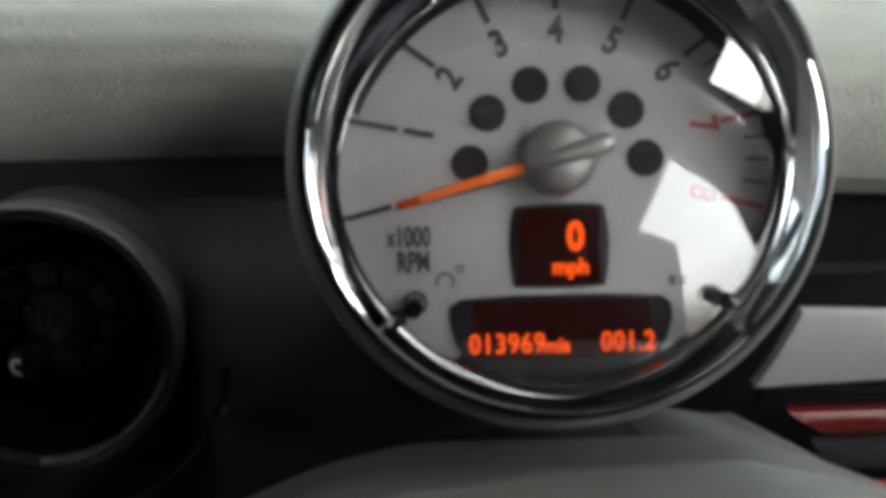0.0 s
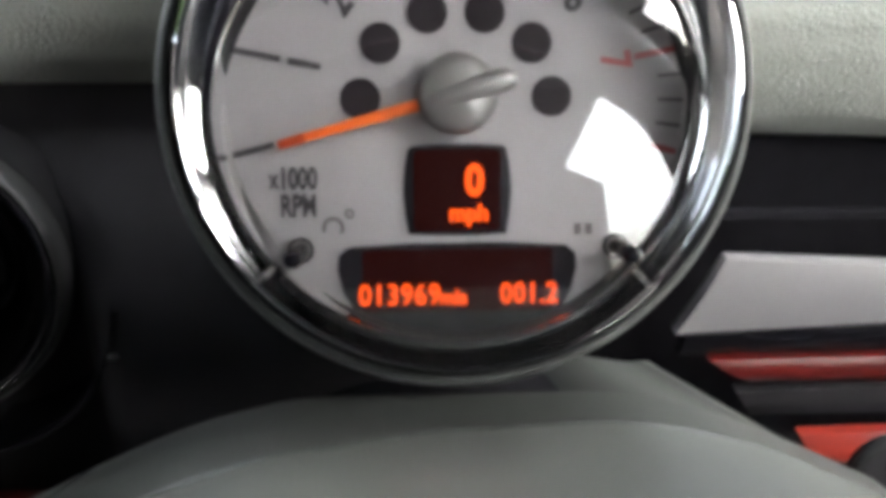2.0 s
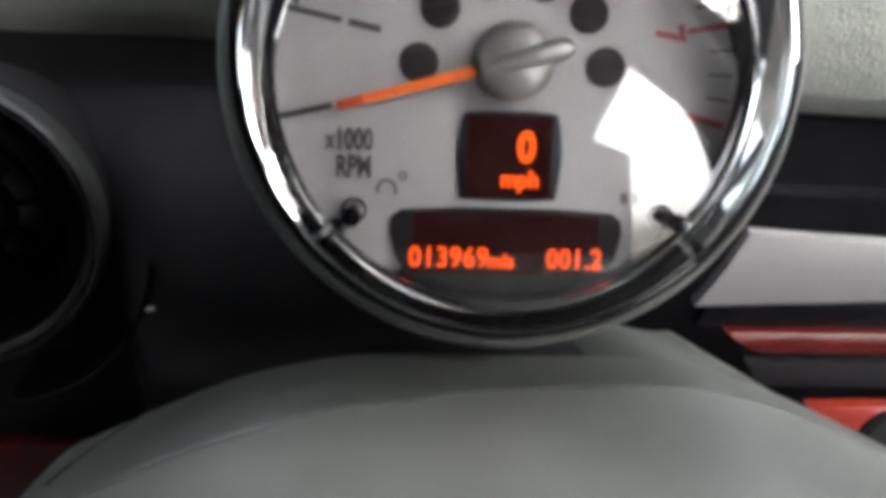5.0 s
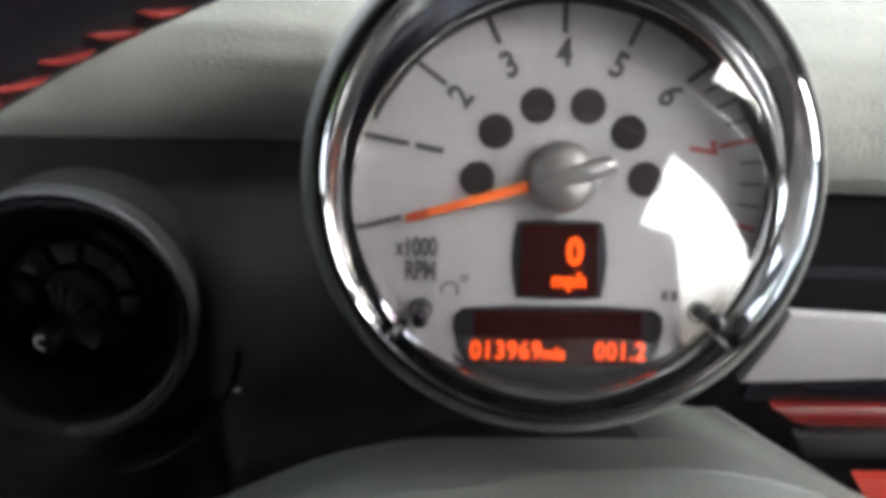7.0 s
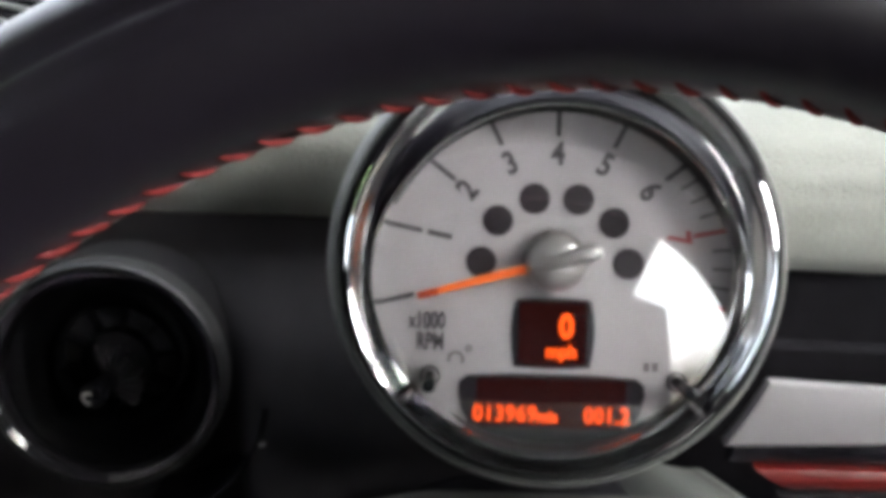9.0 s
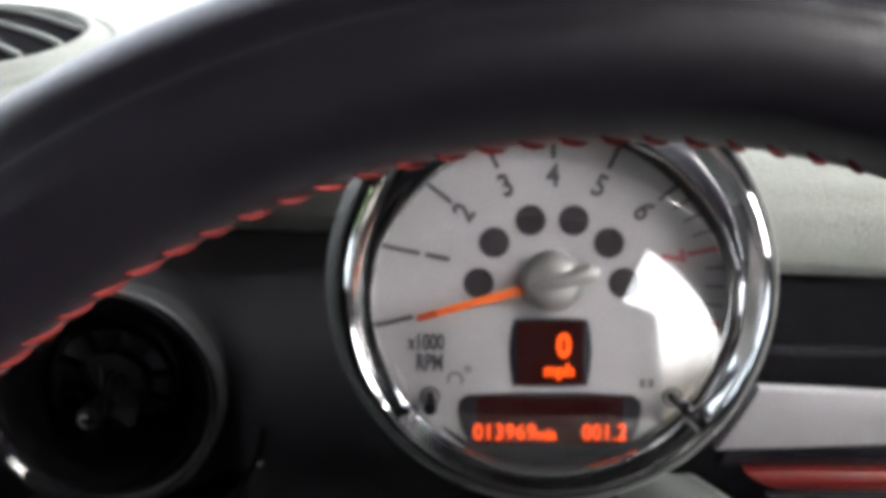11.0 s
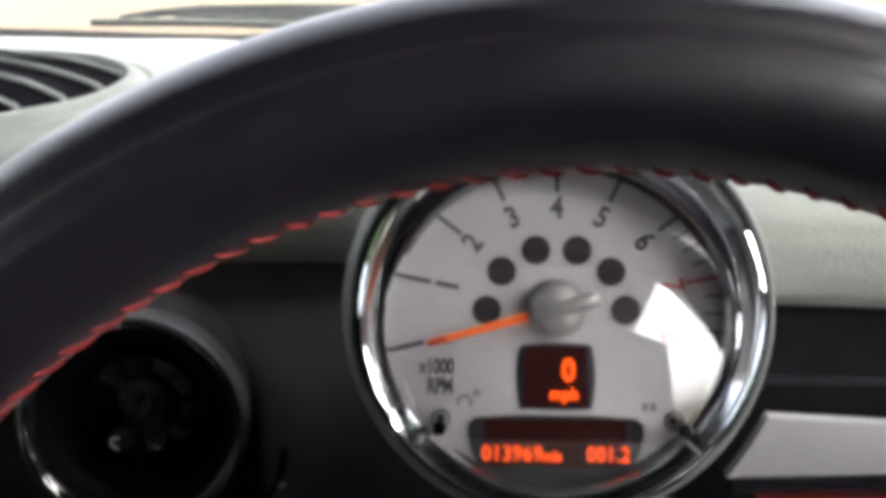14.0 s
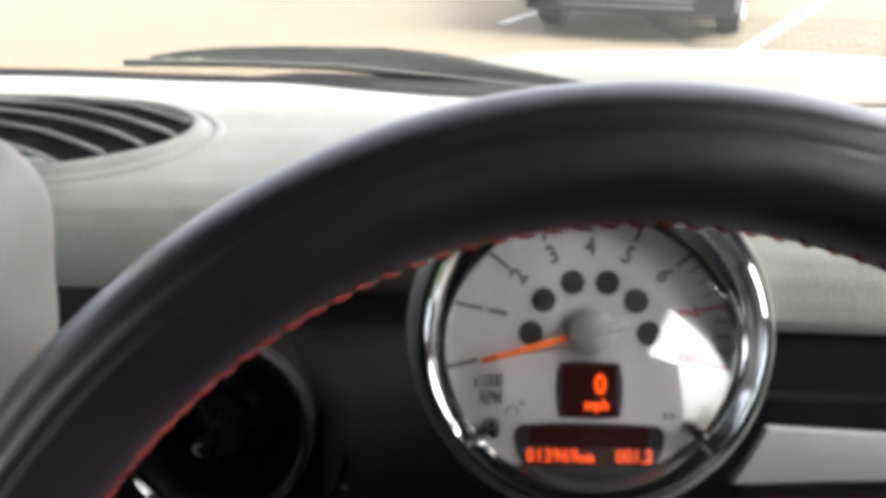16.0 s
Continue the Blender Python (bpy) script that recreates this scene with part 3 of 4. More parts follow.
def dial_wall(a, v):
    foot = inner_edge(a)
    p = foot * (1 + 0.0006 * v * min(1.0, (0.0500 - foot.length) / 0.002) / foot.length)
    return (p.x, p.y, (0.0004 - 0.05 * p.y) * (1 - v) + 0.0084 * v)


def shelf(a, v):
    """The chrome from the edge of the opening out to the bezel's lip, widest above the dial."""
    out, rise = ((0.0, 0.0080), (0.0, 0.0085), (0.12, 0.0089), (0.25, 0.0088), (0.5, 0.0087), (0.75, 0.00865), (1.0, 0.0085))[v]
    low = inner_edge(a)
    p = low * (1 + 0.0006 * min(1.0, (0.0500 - low.length) / 0.002) / low.length)
    p = p.lerp(Vector((0.0511 * math.cos(a), 0.0511 * math.sin(a), 0)), out)
    return (p.x, p.y, rise)


part("dial_wall", at_bezel(sheet(dial_wall, steps(0, 2 * math.pi, 160), steps(0, 1, 4))), M_RUBBER, tach, "black wall round the dial", angle=80)
part("bezel_shelf", at_bezel(sheet(shelf, steps(0, 2 * math.pi, 160), range(7))), M_CHROME, tach, "polished chrome shelf inside the bezel", angle=80)
part("dial_ring", at_bezel(lathe([(0.0484, 0.0003), (0.0485, 0.0013), (0.0488, 0.0017), (0.0492, 0.0013), (0.0493, 0.0003)], 128, closed=True)), M_DULL, tach, "thin silver ring round the dial")
for a in (224, 316):
    part("bezel_joint", at_bezel(plate([(0.0513, -0.0005), (0.0546, -0.0005), (0.0546, 0.0005), (0.0513, 0.0005)], 0.0, 0.0006, 0.0002)), M_CAP, tach, "small joint in the bezel", pose(0, 0, 0, 0, 0, a) @ pose(0.0530, 0, 0.0105, 0, -54, 0) @ Matrix.Translation((-0.0530, 0, 0)))
part("dial_face", lathe([(0.0, 0.0), (0.0500, 0.0), (0.0500, -0.0018), (0.0, -0.0018)], 128), M_DIAL, tach, "matt silver dial", Matrix.Translation((0, -0.0016, 0)))

DELTA = 26.2


def on_dial(angle, r, h=0.0002):
    a = radians(angle)
    return Matrix.Translation((r * math.cos(a), r * math.sin(a), h)) @ Matrix.Rotation(a - math.pi / 2, 4, "Z")


INNER = (0.0399, 0.0374, 0.0352, 0.0347, 0.0339, 0.0347, 0.0372, 0.0385, 0.0385)
NUMERAL = (0.0, 0.0321, 0.0308, 0.0292, 0.0290, 0.0292, 0.0318, 0.0342, 0.0342)


def dial_edge(angle):
    a = radians(angle)
    return min(0.0488, -0.009 * math.sin(a) + math.sqrt(0.0497 ** 2 - (0.009 * math.cos(a)) ** 2) + 0.0006)


for k in range(9):
    a = 90 + (4 - k) * DELTA
    mat = M_REDINK if k > 6 else M_INK
    part("tick", box((0.0013, dial_edge(a) - INNER[k], 0.0003)), mat, tach, "red tick" if k > 6 else "black tick", on_dial(a, (dial_edge(a) + INNER[k]) / 2))
    if k:
        part("numeral", lettering(str(k), 0.0088, 0.84, 0.0002, bold=0.00045 if k == 1 else 0.00030), mat, tach, "red numeral" if k > 6 else "black numeral", on_dial(a, NUMERAL[k]))
for k in range(4, 9):
    for j in (1, 2, 3):
        a = 90 + (4 - k) * DELTA - j * DELTA / 4
        if k >= 6 and k < 8:
            part("tick", box((0.0007, 0.0055, 0.0003)), M_INK, tach, "fine black tick", on_dial(a, dial_edge(a) - 0.0030))
for x, y in ((-20.3, -0.8), (-16.0, 10.6), (-6.1, 16.8), (5.9, 16.8), (15.8, 10.6), (20.1, -0.5)):
    part("warning_lamp", plate(disc(4.3 * MM, x * MM, y * MM, 40), 0.0, 0.0004), M_LAMP, tach, "dark unlit warning lamp")
# printed legends
part("legend", lettering("1000", 0.0066, 0.62, 0.0002, bold=0.00022), M_INK, tach, "black printed scale legend", Matrix.Translation((-33.8 * MM, -17.6 * MM, 0.0002)))
part("legend", lettering("x", 0.0058, 0.62, 0.0002, bold=0.00022), M_INK, tach, "black printed scale legend", Matrix.Translation((-38.9 * MM, -17.6 * MM, 0.0002)))
part("legend", lettering("RPM", 0.0066, 0.62, 0.0002, bold=0.00022), M_INK, tach, "black printed scale legend", Matrix.Translation((-33.8 * MM, -23.4 * MM, 0.0002)))
# displays
sx = [(-10.2, -29.6), (-4, -29.9), (4, -29.9), (10.2, -29.6), (10.9, -25), (11.3, -20), (10.9, -15), (10.2, -11.4), (9.2, -10.7), (4, -10.4), (-4, -10.4), (-9.2, -10.7), (-10.2, -11.4), (-10.9, -15), (-11.3, -20), (-10.9, -25)]
part("speed_display_border", plate([(x * MM, y * MM) for x, y in [(x * 1.03, y) for x, y in sx]], 0.0, 0.0005, 0.0002), M_SCREENBED, tach, "dark display border")
part("speed_display", plate(rounded(18.6 * MM, 17.4 * MM, 1.5 * MM, 4, 0, -20.2 * MM), 0.0005, 0.0008), M_SCREEN, tach, "dark red speed display")
part("speed_digit", lettering("0", 0.0092, 0.86, 0.0002, bold=0.00035), M_LIT, tach, "lit orange digit", Matrix.Translation((3.6 * MM, -18.4 * MM, 0.0010)))
part("speed_unit", lettering("mph", 0.0050, 0.95, 0.0002, bold=0.0002), M_LIT, tach, "lit orange lettering", Matrix.Translation((2.4 * MM, -25.2 * MM, 0.0010)))
ox = [(-24.0, -34.0), (-22.0, -32.2), (-10, -31.5), (10, -31.5), (22.0, -32.2), (24.0, -34.0), (24.3, -37), (23.2, -42), (21.0, -46.2), (15, -49.2), (8, -51.0), (0, -51.7), (-8, -51.0), (-15, -49.2), (-21.0, -46.2), (-23.2, -42), (-24.3, -37)]
part("trip_display_border", plate([(x * MM, y * MM) for x, y in [(x * 1.065, y) for x, y in ox]], 0.0, 0.0005), M_SCREENBED, tach, "dark display border")
part("trip_display", plate(rounded(41.0 * MM, 13.6 * MM, 1.0 * MM, 4, 0, -39.6 * MM), 0.0005, 0.0008), M_SCREEN, tach, "dark red odometer display")
part("odometer_digits", lettering("013969", 0.0064, 0.88, 0.0002, spacing=1.06, bold=0.0001), M_LIT, tach, "lit orange digits", Matrix.Translation((-12.6 * MM, -42.8 * MM, 0.0010)))
part("odometer_unit", lettering("mls", 0.0045, 0.95, 0.0002, bold=0.00012), M_LIT, tach, "lit orange lettering", Matrix.Translation((-1.0 * MM, -43.4 * MM, 0.0010)))
part("trip_digits", lettering("001.2", 0.0064, 0.84, 0.0002, spacing=1.06, bold=0.0001), M_LIT, tach, "lit orange digits", Matrix.Translation((15.4 * MM, -42.8 * MM, 0.0010)))
# needle and its cap
ang = 195.5
nd = part("needle", plate([(0.006, -0.0013), (0.0385, -0.0008), (0.0385, 0.0008), (0.006, 0.0013)], 0.0027, 0.0036, 0.0003), M_NEEDLE, tach, "orange needle", Matrix.Rotation(radians(ang), 4, "Z"))
part("needle_tip", plate([(0.0330, -0.0011), (0.0388, -0.00095), (0.0388, 0.00095), (0.0330, 0.0011)], 0.0025, 0.0037, 0.0002), M_NEEDLETIP, nd, "burnt orange needle tip")
hub = part("needle_cap", lathe([(0.0, 0.0072), (0.003, 0.0071), (0.0060, 0.0065), (0.0076, 0.0053), (0.0084, 0.0038), (0.0086, 0.0006), (0.0, 0.0006)], 64), M_CAP, tach, "satin silver domed cap")
bm = bmesh.new()
for i, (x, w, h) in enumerate(((-0.0072, 0.0012, 0.0066), (-0.003, 0.0022, 0.0080), (0.003, 0.0025, 0.0086), (0.009, 0.0026, 0.0084), (0.0110, 0.0023, 0.0078), (0.0121, 0.0015, 0.0072), (0.0125, 0.0006, 0.0066))):
    ring = [bm.verts.new((x, w * math.cos(q), 0.0048 + (h - 0.0048) * max(0, math.sin(q)) ** 0.7 if math.sin(q) >= 0 else 0.0048 - 0.0008)) for q in [2 * math.pi * k / 16 for k in range(16)]]
    if i:
        for k in range(16):
            bm.faces.new((last[k], last[(k + 1) % 16], ring[(k + 1) % 16], ring[k]))
    else:
        bm.faces.new(ring)
    last = ring
bm.faces.new(last)
part("needle_tail", bm, M_CAP, hub, "satin silver bar across the cap", Matrix.Rotation(radians(ang - 180), 4, "Z"), 60)
# reset pins, reaching out through the cover glass
for x, y in ((-33.6, -32.7), (34.4, -32.7)):
    pin = part("reset_pin", lathe([(0.0014, 0.0), (0.0014, 0.0100), (0.0018, 0.0104), (0.00195, 0.0110), (0.00195, 0.0150), (0.0016, 0.0158), (0.0, 0.0160)], 24), M_GLOSSBLACK, tach, "black reset pin with a thicker tip", Matrix.Translation((x * MM, y * MM, 0)))
    part("pin_ring", lathe([(0.0022, 0.0002), (0.0022, 0.0008), (0.0025, 0.0010), (0.0028, 0.0008), (0.0028, 0.0002)], 32, closed=True), M_RUBBER, pin, "dark ring round the foot of the pin")


# small printed symbols by the pins


def arc(r0, r1, a0, a1, n):
    bm = bmesh.new()
    vs = [(bm.verts.new((r0 * math.cos(a), r0 * math.sin(a), 0.0002)), bm.verts.new((r1 * math.cos(a), r1 * math.sin(a), 0.0002))) for a in [radians(a0 + (a1 - a0) * k / n) for k in range(n + 1)]]
    for p, q in zip(vs, vs[1:]):
        bm.faces.new((p[0], p[1], q[1], q[0]))
    return bm


part("symbol", arc(0.0016, 0.0024, -35, 205, 16), M_GREYINK, tach, "small grey printed symbol", Matrix.Translation((-26.6 * MM, -28.0 * MM, 0)))
part("symbol", arc(0.0005, 0.0011, 0, 360, 14), M_GREYINK, tach, "small grey printed symbol", Matrix.Translation((-23.1 * MM, -25.0 * MM, 0)))
for x in (26.0, 28.4):
    part("symbol", box((0.0016, 0.0024, 0.0002)), M_GREYINK, tach, "small grey printed symbol", Matrix.Translation((x * MM, -28.8 * MM, 0.0002)))
# cover glass
DOME = 0.27  # the glass bulges towards the driver


def dome(r, top):
    return (r, top - DOME + math.sqrt(DOME * DOME - r * r))


cover = part("cover_glass", lathe([dome(0.0498 * k / 16, 0.0136) for k in range(17)] + [dome(0.0498 * (16 - k) / 16, 0.0126) for k in range(17)], 128), M_LENS, tach, "clear domed cover glass", pose(0, -0.0030, 0), angle=80)
cover.visible_shadow = False
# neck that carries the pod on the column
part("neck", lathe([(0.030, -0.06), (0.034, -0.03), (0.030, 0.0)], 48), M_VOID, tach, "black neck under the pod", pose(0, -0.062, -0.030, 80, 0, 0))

# ---------------------------------------------------------------- steering column cowl
cowl = thing("steering_column_cowl", DIAL, "smooth grey plastic steering column cowl under the rev counter", "column cowl")


REAR = [(0.0, -0.0665), (0.030, -0.0665), (0.045, -0.0685), (0.063, -0.0735), (0.090, -0.0855), (0.099, -0.0905), (0.104, -0.0970), (0.107, -0.112)]
SEAM = [(-0.10, 0.034), (-0.06, 0.031), (-0.03, 0.0255), (0.0, 0.0180), (0.03, 0.0163), (0.10, 0.0145)]


def along(table, s):
    i = min(int(s), len(table) - 2)
    k = s - i
    p1, p2 = table[i], table[i + 1]
    p0 = table[i - 1] if i else (-p2[0], p2[1])
    p3 = table[min(i + 2, len(table) - 1)]
    return tuple(0.5 * (2 * b + (c - a) * k + (2 * a - 5 * b + 4 * c - d) * k * k + (3 * b - a - 3 * c + d) * k ** 3) for a, b, c, d in zip(p0, p1, p2, p3))


def top_of_cowl(s, w):
    """A point on the cowl's upper skin, s along the table and w towards the driver."""
    x, v = along(REAR, abs(s))
    return Vector((math.copysign(x, s) * (1 + 0.6 * w), v - 0.05 * w - 0.07 * max(0.0, w - 0.0137), w))


def seam_at(s):
    return lerp_table(SEAM, math.copysign(along(REAR, abs(s))[0], s))


def rear_skin(s, u):
    edge = max(0.0, u - 0.94) / 0.06
    gap = 0.0008 + 0.0011 * min(1.0, max(0.0, -s / 4))
    return top_of_cowl(s, -0.003 + (seam_at(s) - gap + 0.003) * u) - Vector((0, 0.0003 * edge ** 2, 0))


def front_skin(s, u):
    return top_of_cowl(s, seam_at(s) + 0.0005 + (0.085 - seam_at(s)) * u) + Vector((0, 0.0003, 0))


n = len(REAR) - 1
part("rear_shell", sheet(rear_skin, steps(-n, n, 84), [0, 0.08, 0.2, 0.4, 0.6, 0.8, 0.92, 0.95, 0.975, 1.0], 0.008, (0, -1, 0)), M_COWLREAR, cowl, "grey rear shell", angle=60)


def rail(q, k):
    """The shell runs back beside the pod's foot and draws in."""
    s0 = 0.5 + 0.9 * k
    x, v, w = top_of_cowl(s0 + (n - s0) * q, 0.001)
    sink = 0.013 * min(1.0, 6 * k) * max(0.0, 1 - q / 0.85) + 0.012 * max(0.0, 1 - q / 0.35) ** 2
    return (x * (1 - 0.40 * k), v + 0.016 * k * (abs(x) / 0.09) ** 1.5 - sink, 0.0005 - 0.062 * k)


part("side_rail", sheet(rail, steps(0, 1, 24), steps(0, 1, 12), 0.003, (0, -1, 0)), M_COWLREAR, cowl, "grey side of the rear shell", angle=60)
# Near-black sheet that keeps the gap under the pod as dark as shade.
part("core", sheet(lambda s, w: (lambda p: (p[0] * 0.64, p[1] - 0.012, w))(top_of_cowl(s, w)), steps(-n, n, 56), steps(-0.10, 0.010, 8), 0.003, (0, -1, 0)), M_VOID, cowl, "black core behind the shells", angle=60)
part("front_shell", sheet(front_skin, steps(-n, n, 84), [0, 0.005, 0.012, 0.02, 0.06, 0.2, 0.45, 0.7, 1.0], 0.003, (0, -1, 0)), M_COWL, cowl, "grey front shell", angle=60)


def side_seam(v, k):
    s = -(4 - 0.35 + 0.62 * k)
    return top_of_cowl(s - 0.012 * v, -0.0028 + 0.021 * k) + Vector((0, 0.0003, 0))


part("side_seam", sheet(side_seam, [-1, 1], steps(0, 1, 16), 0.0005, (0, -1, 0)), M_VOID, cowl, "dark seam in the shell")
stalk = thing("column_stalk", pose(0, 0, 0), "black plastic column stalk with a grey rim beside the cowl", "stalk")
part("shaft", tube([(0.131, 0.006, 0.7765), (0.145, 0.002, 0.772), (0.165, -0.004, 0.768), (0.20, -0.012, 0.763)], [0.0095, 0.0115, 0.0120, 0.0115], 28), M_BLACK, stalk, "black shaft")
part("cap", lathe([(0.0, 0.0032), (0.011, 0.0030), (0.0140, 0.0020), (0.0148, 0.0), (0.0140, -0.006), (0.009, -0.010), (0.0, -0.010)], 48), M_BLACK, stalk, "round black cap", pose(0.131, -0.002, 0.7805, 66, 0, -4))
part("cap_rim", lathe([(0.0141, 0.0020), (0.0150, 0.0016), (0.0157, 0.0002), (0.0153, -0.0015), (0.0146, -0.0015)], 48, closed=True), M_COLLAR, stalk, "dull grey rim of the cap", pose(0.131, -0.002, 0.7805, 66, 0, -4))

# ---------------------------------------------------------------- steering wheel
WC = Vector((-0.0033, -0.1135, 0.1075))
R, TUBE = 0.1612, 0.0156
wheel = thing("steering_wheel", DIAL @ Matrix.Translation(WC), "black leather steering wheel with red stitching inside the rim", "steering wheel")
bm = bmesh.new()
SEG, RING = 180, 72
rows = []
for i in range(SEG):
    a = 2 * math.pi * i / SEG
    row = []
    for j in range(RING):
        q = 2 * math.pi * j / RING
        rr = TUBE * (1.0 + 0.015 * math.cos(2 * q))
        g = math.degrees(q)
        rr -= 0.0012 * math.exp(-((g - 70) / 6.0) ** 2)
        rr -= 0.0006 * math.exp(-((g - 88) / 4.5) ** 2)
        r = R + rr * math.cos(q)
        row.append(bm.verts.new((r * math.cos(a), r * math.sin(a), rr * math.sin(q) * 1.06)))
    rows.append(row)
for i in range(SEG):
    for j in range(RING):
        a, b = rows[i], rows[(i + 1) % SEG]
        bm.faces.new((a[j], b[j], b[(j + 1) % RING], a[(j + 1) % RING]))
rim = part("rim", bm, M_LEATHER, wheel, "black leather rim", angle=80)
# stitches, one object each, on one mesh
own = tube([(-0.0026, 0.0024, -0.0006), (-0.0014, 0.0012, 0.0001), (0.0, 0, 0.0003), (0.0014, -0.0012, 0.0001), (0.0026, -0.0024, -0.0006)], [0.00035, 0.0005, 0.00055, 0.0005, 0.00035], 8)
me = bpy.data.meshes.new("stitch")
own.to_mesh(me)
own.free()
me.materials.append(M_THREAD)
smooth(me, 60)
COUNT = 150
SQ = radians(173)
for i in range(COUNT):
    a = 2 * math.pi * i / COUNT
    st = new("stitch", me)
    st.parent = rim
    rr = TUBE * 1.022
    out = Vector((math.cos(a), math.sin(a), 0))
    nrm = out * math.cos(SQ) + Vector((0, 0, 1)) * math.sin(SQ)
    tan = Vector((-math.sin(a), math.cos(a), 0))
    bi = nrm.cross(tan)
    p = out * (R + rr * math.cos(SQ)) + Vector((0, 0, rr * math.sin(SQ) * 1.06))
    m = Matrix((tan, bi, nrm)).transposed().to_4x4()
    m.translation = p
    st.matrix_basis = m @ Matrix.Rotation(radians(random.uniform(-4, 4)), 4, "Z")
bm = lathe([(0.0, 0.0), (0.04, -0.002), (0.05, -0.008), (0.052, -0.03), (0.02, -0.04), (0.02, -0.075), (0.0, -0.075)], 48)
part("hub", bm, M_BLACK, wheel, "black hub", pose(0, -0.012, -0.03))
for a in (185, 270, -5):
    d = Vector((math.cos(radians(a)), math.sin(radians(a)), 0))
    part("spoke", tube([d * 0.035 + Vector((0, -0.012, -0.045)), d * 0.1 + Vector((0, -0.006, -0.03)), d * (R - 0.004)], [0.014, 0.011, 0.010], 12), M_GLOSSBLACK, wheel, "gloss black spoke")

# ---------------------------------------------------------------- round air vent
VENT = pose(-0.1450, 0.028, 0.8375, 90 - 14, 0, 4)
vent = thing("round_air_vent", VENT, "round black air vent with a thin chrome ring", "air vent")
part("barrel", lathe([(0.0412, -0.03), (0.0411, -0.006), (0.0385, -0.004), (0.0385, -0.03)], 96), M_RUBBER, vent, "black barrel")
part("collar", lathe([(0.0385, -0.002), (0.0386, 0.0030), (0.0390, 0.0042), (0.0396, 0.0042), (0.0402, 0.0030), (0.0405, 0.0006), (0.0406, -0.0025), (0.0408, -0.0060), (0.0404, -0.0062)], 96), M_COLLAR, vent, "dark grey rounded collar")
part("ring", lathe([(0.0386, 0.0030), (0.0383, 0.0044), (0.0378, 0.0046), (0.0374, 0.0038), (0.0366, 0.0034), (0.0354, 0.0022), (0.0347, 0.0000), (0.0350, -0.003), (0.0386, -0.003)], 120, closed=True), M_RINGBLACK, vent, "gloss black ring")
part("edge_ring", lathe([(0.0384, 0.0044), (0.0382, 0.0050), (0.0378, 0.0050), (0.0376, 0.0044)], 120, closed=True), M_DARKCHROME, vent, "thin dark chrome edge")
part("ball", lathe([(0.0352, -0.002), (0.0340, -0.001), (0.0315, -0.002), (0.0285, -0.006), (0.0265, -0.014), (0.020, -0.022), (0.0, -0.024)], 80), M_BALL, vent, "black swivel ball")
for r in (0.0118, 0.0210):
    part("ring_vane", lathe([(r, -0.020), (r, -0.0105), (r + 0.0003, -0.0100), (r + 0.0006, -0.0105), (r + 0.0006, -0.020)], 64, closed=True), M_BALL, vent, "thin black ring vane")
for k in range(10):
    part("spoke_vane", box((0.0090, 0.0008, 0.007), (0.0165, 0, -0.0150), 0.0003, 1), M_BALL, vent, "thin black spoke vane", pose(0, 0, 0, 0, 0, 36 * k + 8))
for k in range(9):
    q = 100 - 17 * k
    part("fin", box((0.0085, 0.0006, 0.0045), (0.0088, 0, 0), 0.0002, 1), M_FIN, vent, "satin black fin", Matrix.Translation((-0.0030, -0.0050, -0.0085)) @ pose(0, 0, 0, 0, 0, q) @ pose(0, 0, 0, 24, -8, 0))
knob = part("knob", lathe([(0.0, 0.006), (0.0030, 0.0058), (0.0044, 0.0048), (0.0048, 0.003), (0.0040, -0.003), (0.0040, -0.016)], 32), M_GLOSSBLACK, vent, "black knob", pose(-0.0035, -0.0055, -0.001, 8, -12, 0))
bm = bmesh.new()
for k in range(12):
    a0, a1 = radians(60 + 18 * k), radians(60 + 18 * (k + 1))
    v = [bm.verts.new((r * math.cos(a), r * math.sin(a), 0.0062)) for r, a in ((0.0019, a0), (0.0025, a0), (0.0025, a1), (0.0019, a1))]
    bm.faces.new(v)
part("knob_mark", bm, M_SATIN, knob, "pale curved mark")
# A glint on the trim's lip round the vent, modelled as a bright metal dot.
screw = tagged(part("screw", lathe([(0, 0.0006), (0.0004, 0.0005), (0.0006, 0.0), (0.0006, -0.008)], 16), M_SATIN, None, "", pose(-0.0905, 0.0135, 0.8215, 55, 0, 0)), "small bright metal dot in place of a glint on the fascia", "screw")


def surround(a, v):
    """The lip of the column trim that bends round the vent, and its side running back."""
    k = (a + 80) / 72
    h = -0.002 + 0.0145 * k
    r, back = ((0.0566, -0.0015), (0.0560, -0.0002), (0.0553, 0.0002), (0.0547, -0.0006), (0.0543, -0.0030), (0.0538, -0.03))[v]
    return VENT @ Vector((r * math.cos(radians(a)), r * math.sin(radians(a)), h + back))


part("vent_surround", sheet(surround, steps(-82, -8, 60), range(6)), M_GLOSSBLACK, dash, "black lip of trim round the air vent", angle=80)

# ---------------------------------------------------------------- demister vent on the dash top
dem = thing("demister_vent", pose(0, 0, 0), "dark slatted oval demister vent in the dash top", "air vent")


def dash_z(x, y):
    for (y0, h0), (y1, h1) in zip(PROFILE[6:], PROFILE[7:]):
        if y0 <= y <= y1:
            return 0.900 + h0 + (h1 - h0) * (y - y0) / (y1 - y0) + lerp_table(FAR, x) * min(1, max(0, (y - 0.2) / 0.4))
    return 0.9


DX, DY, DA, DB = -0.286, 0.170, 0.108, 0.062


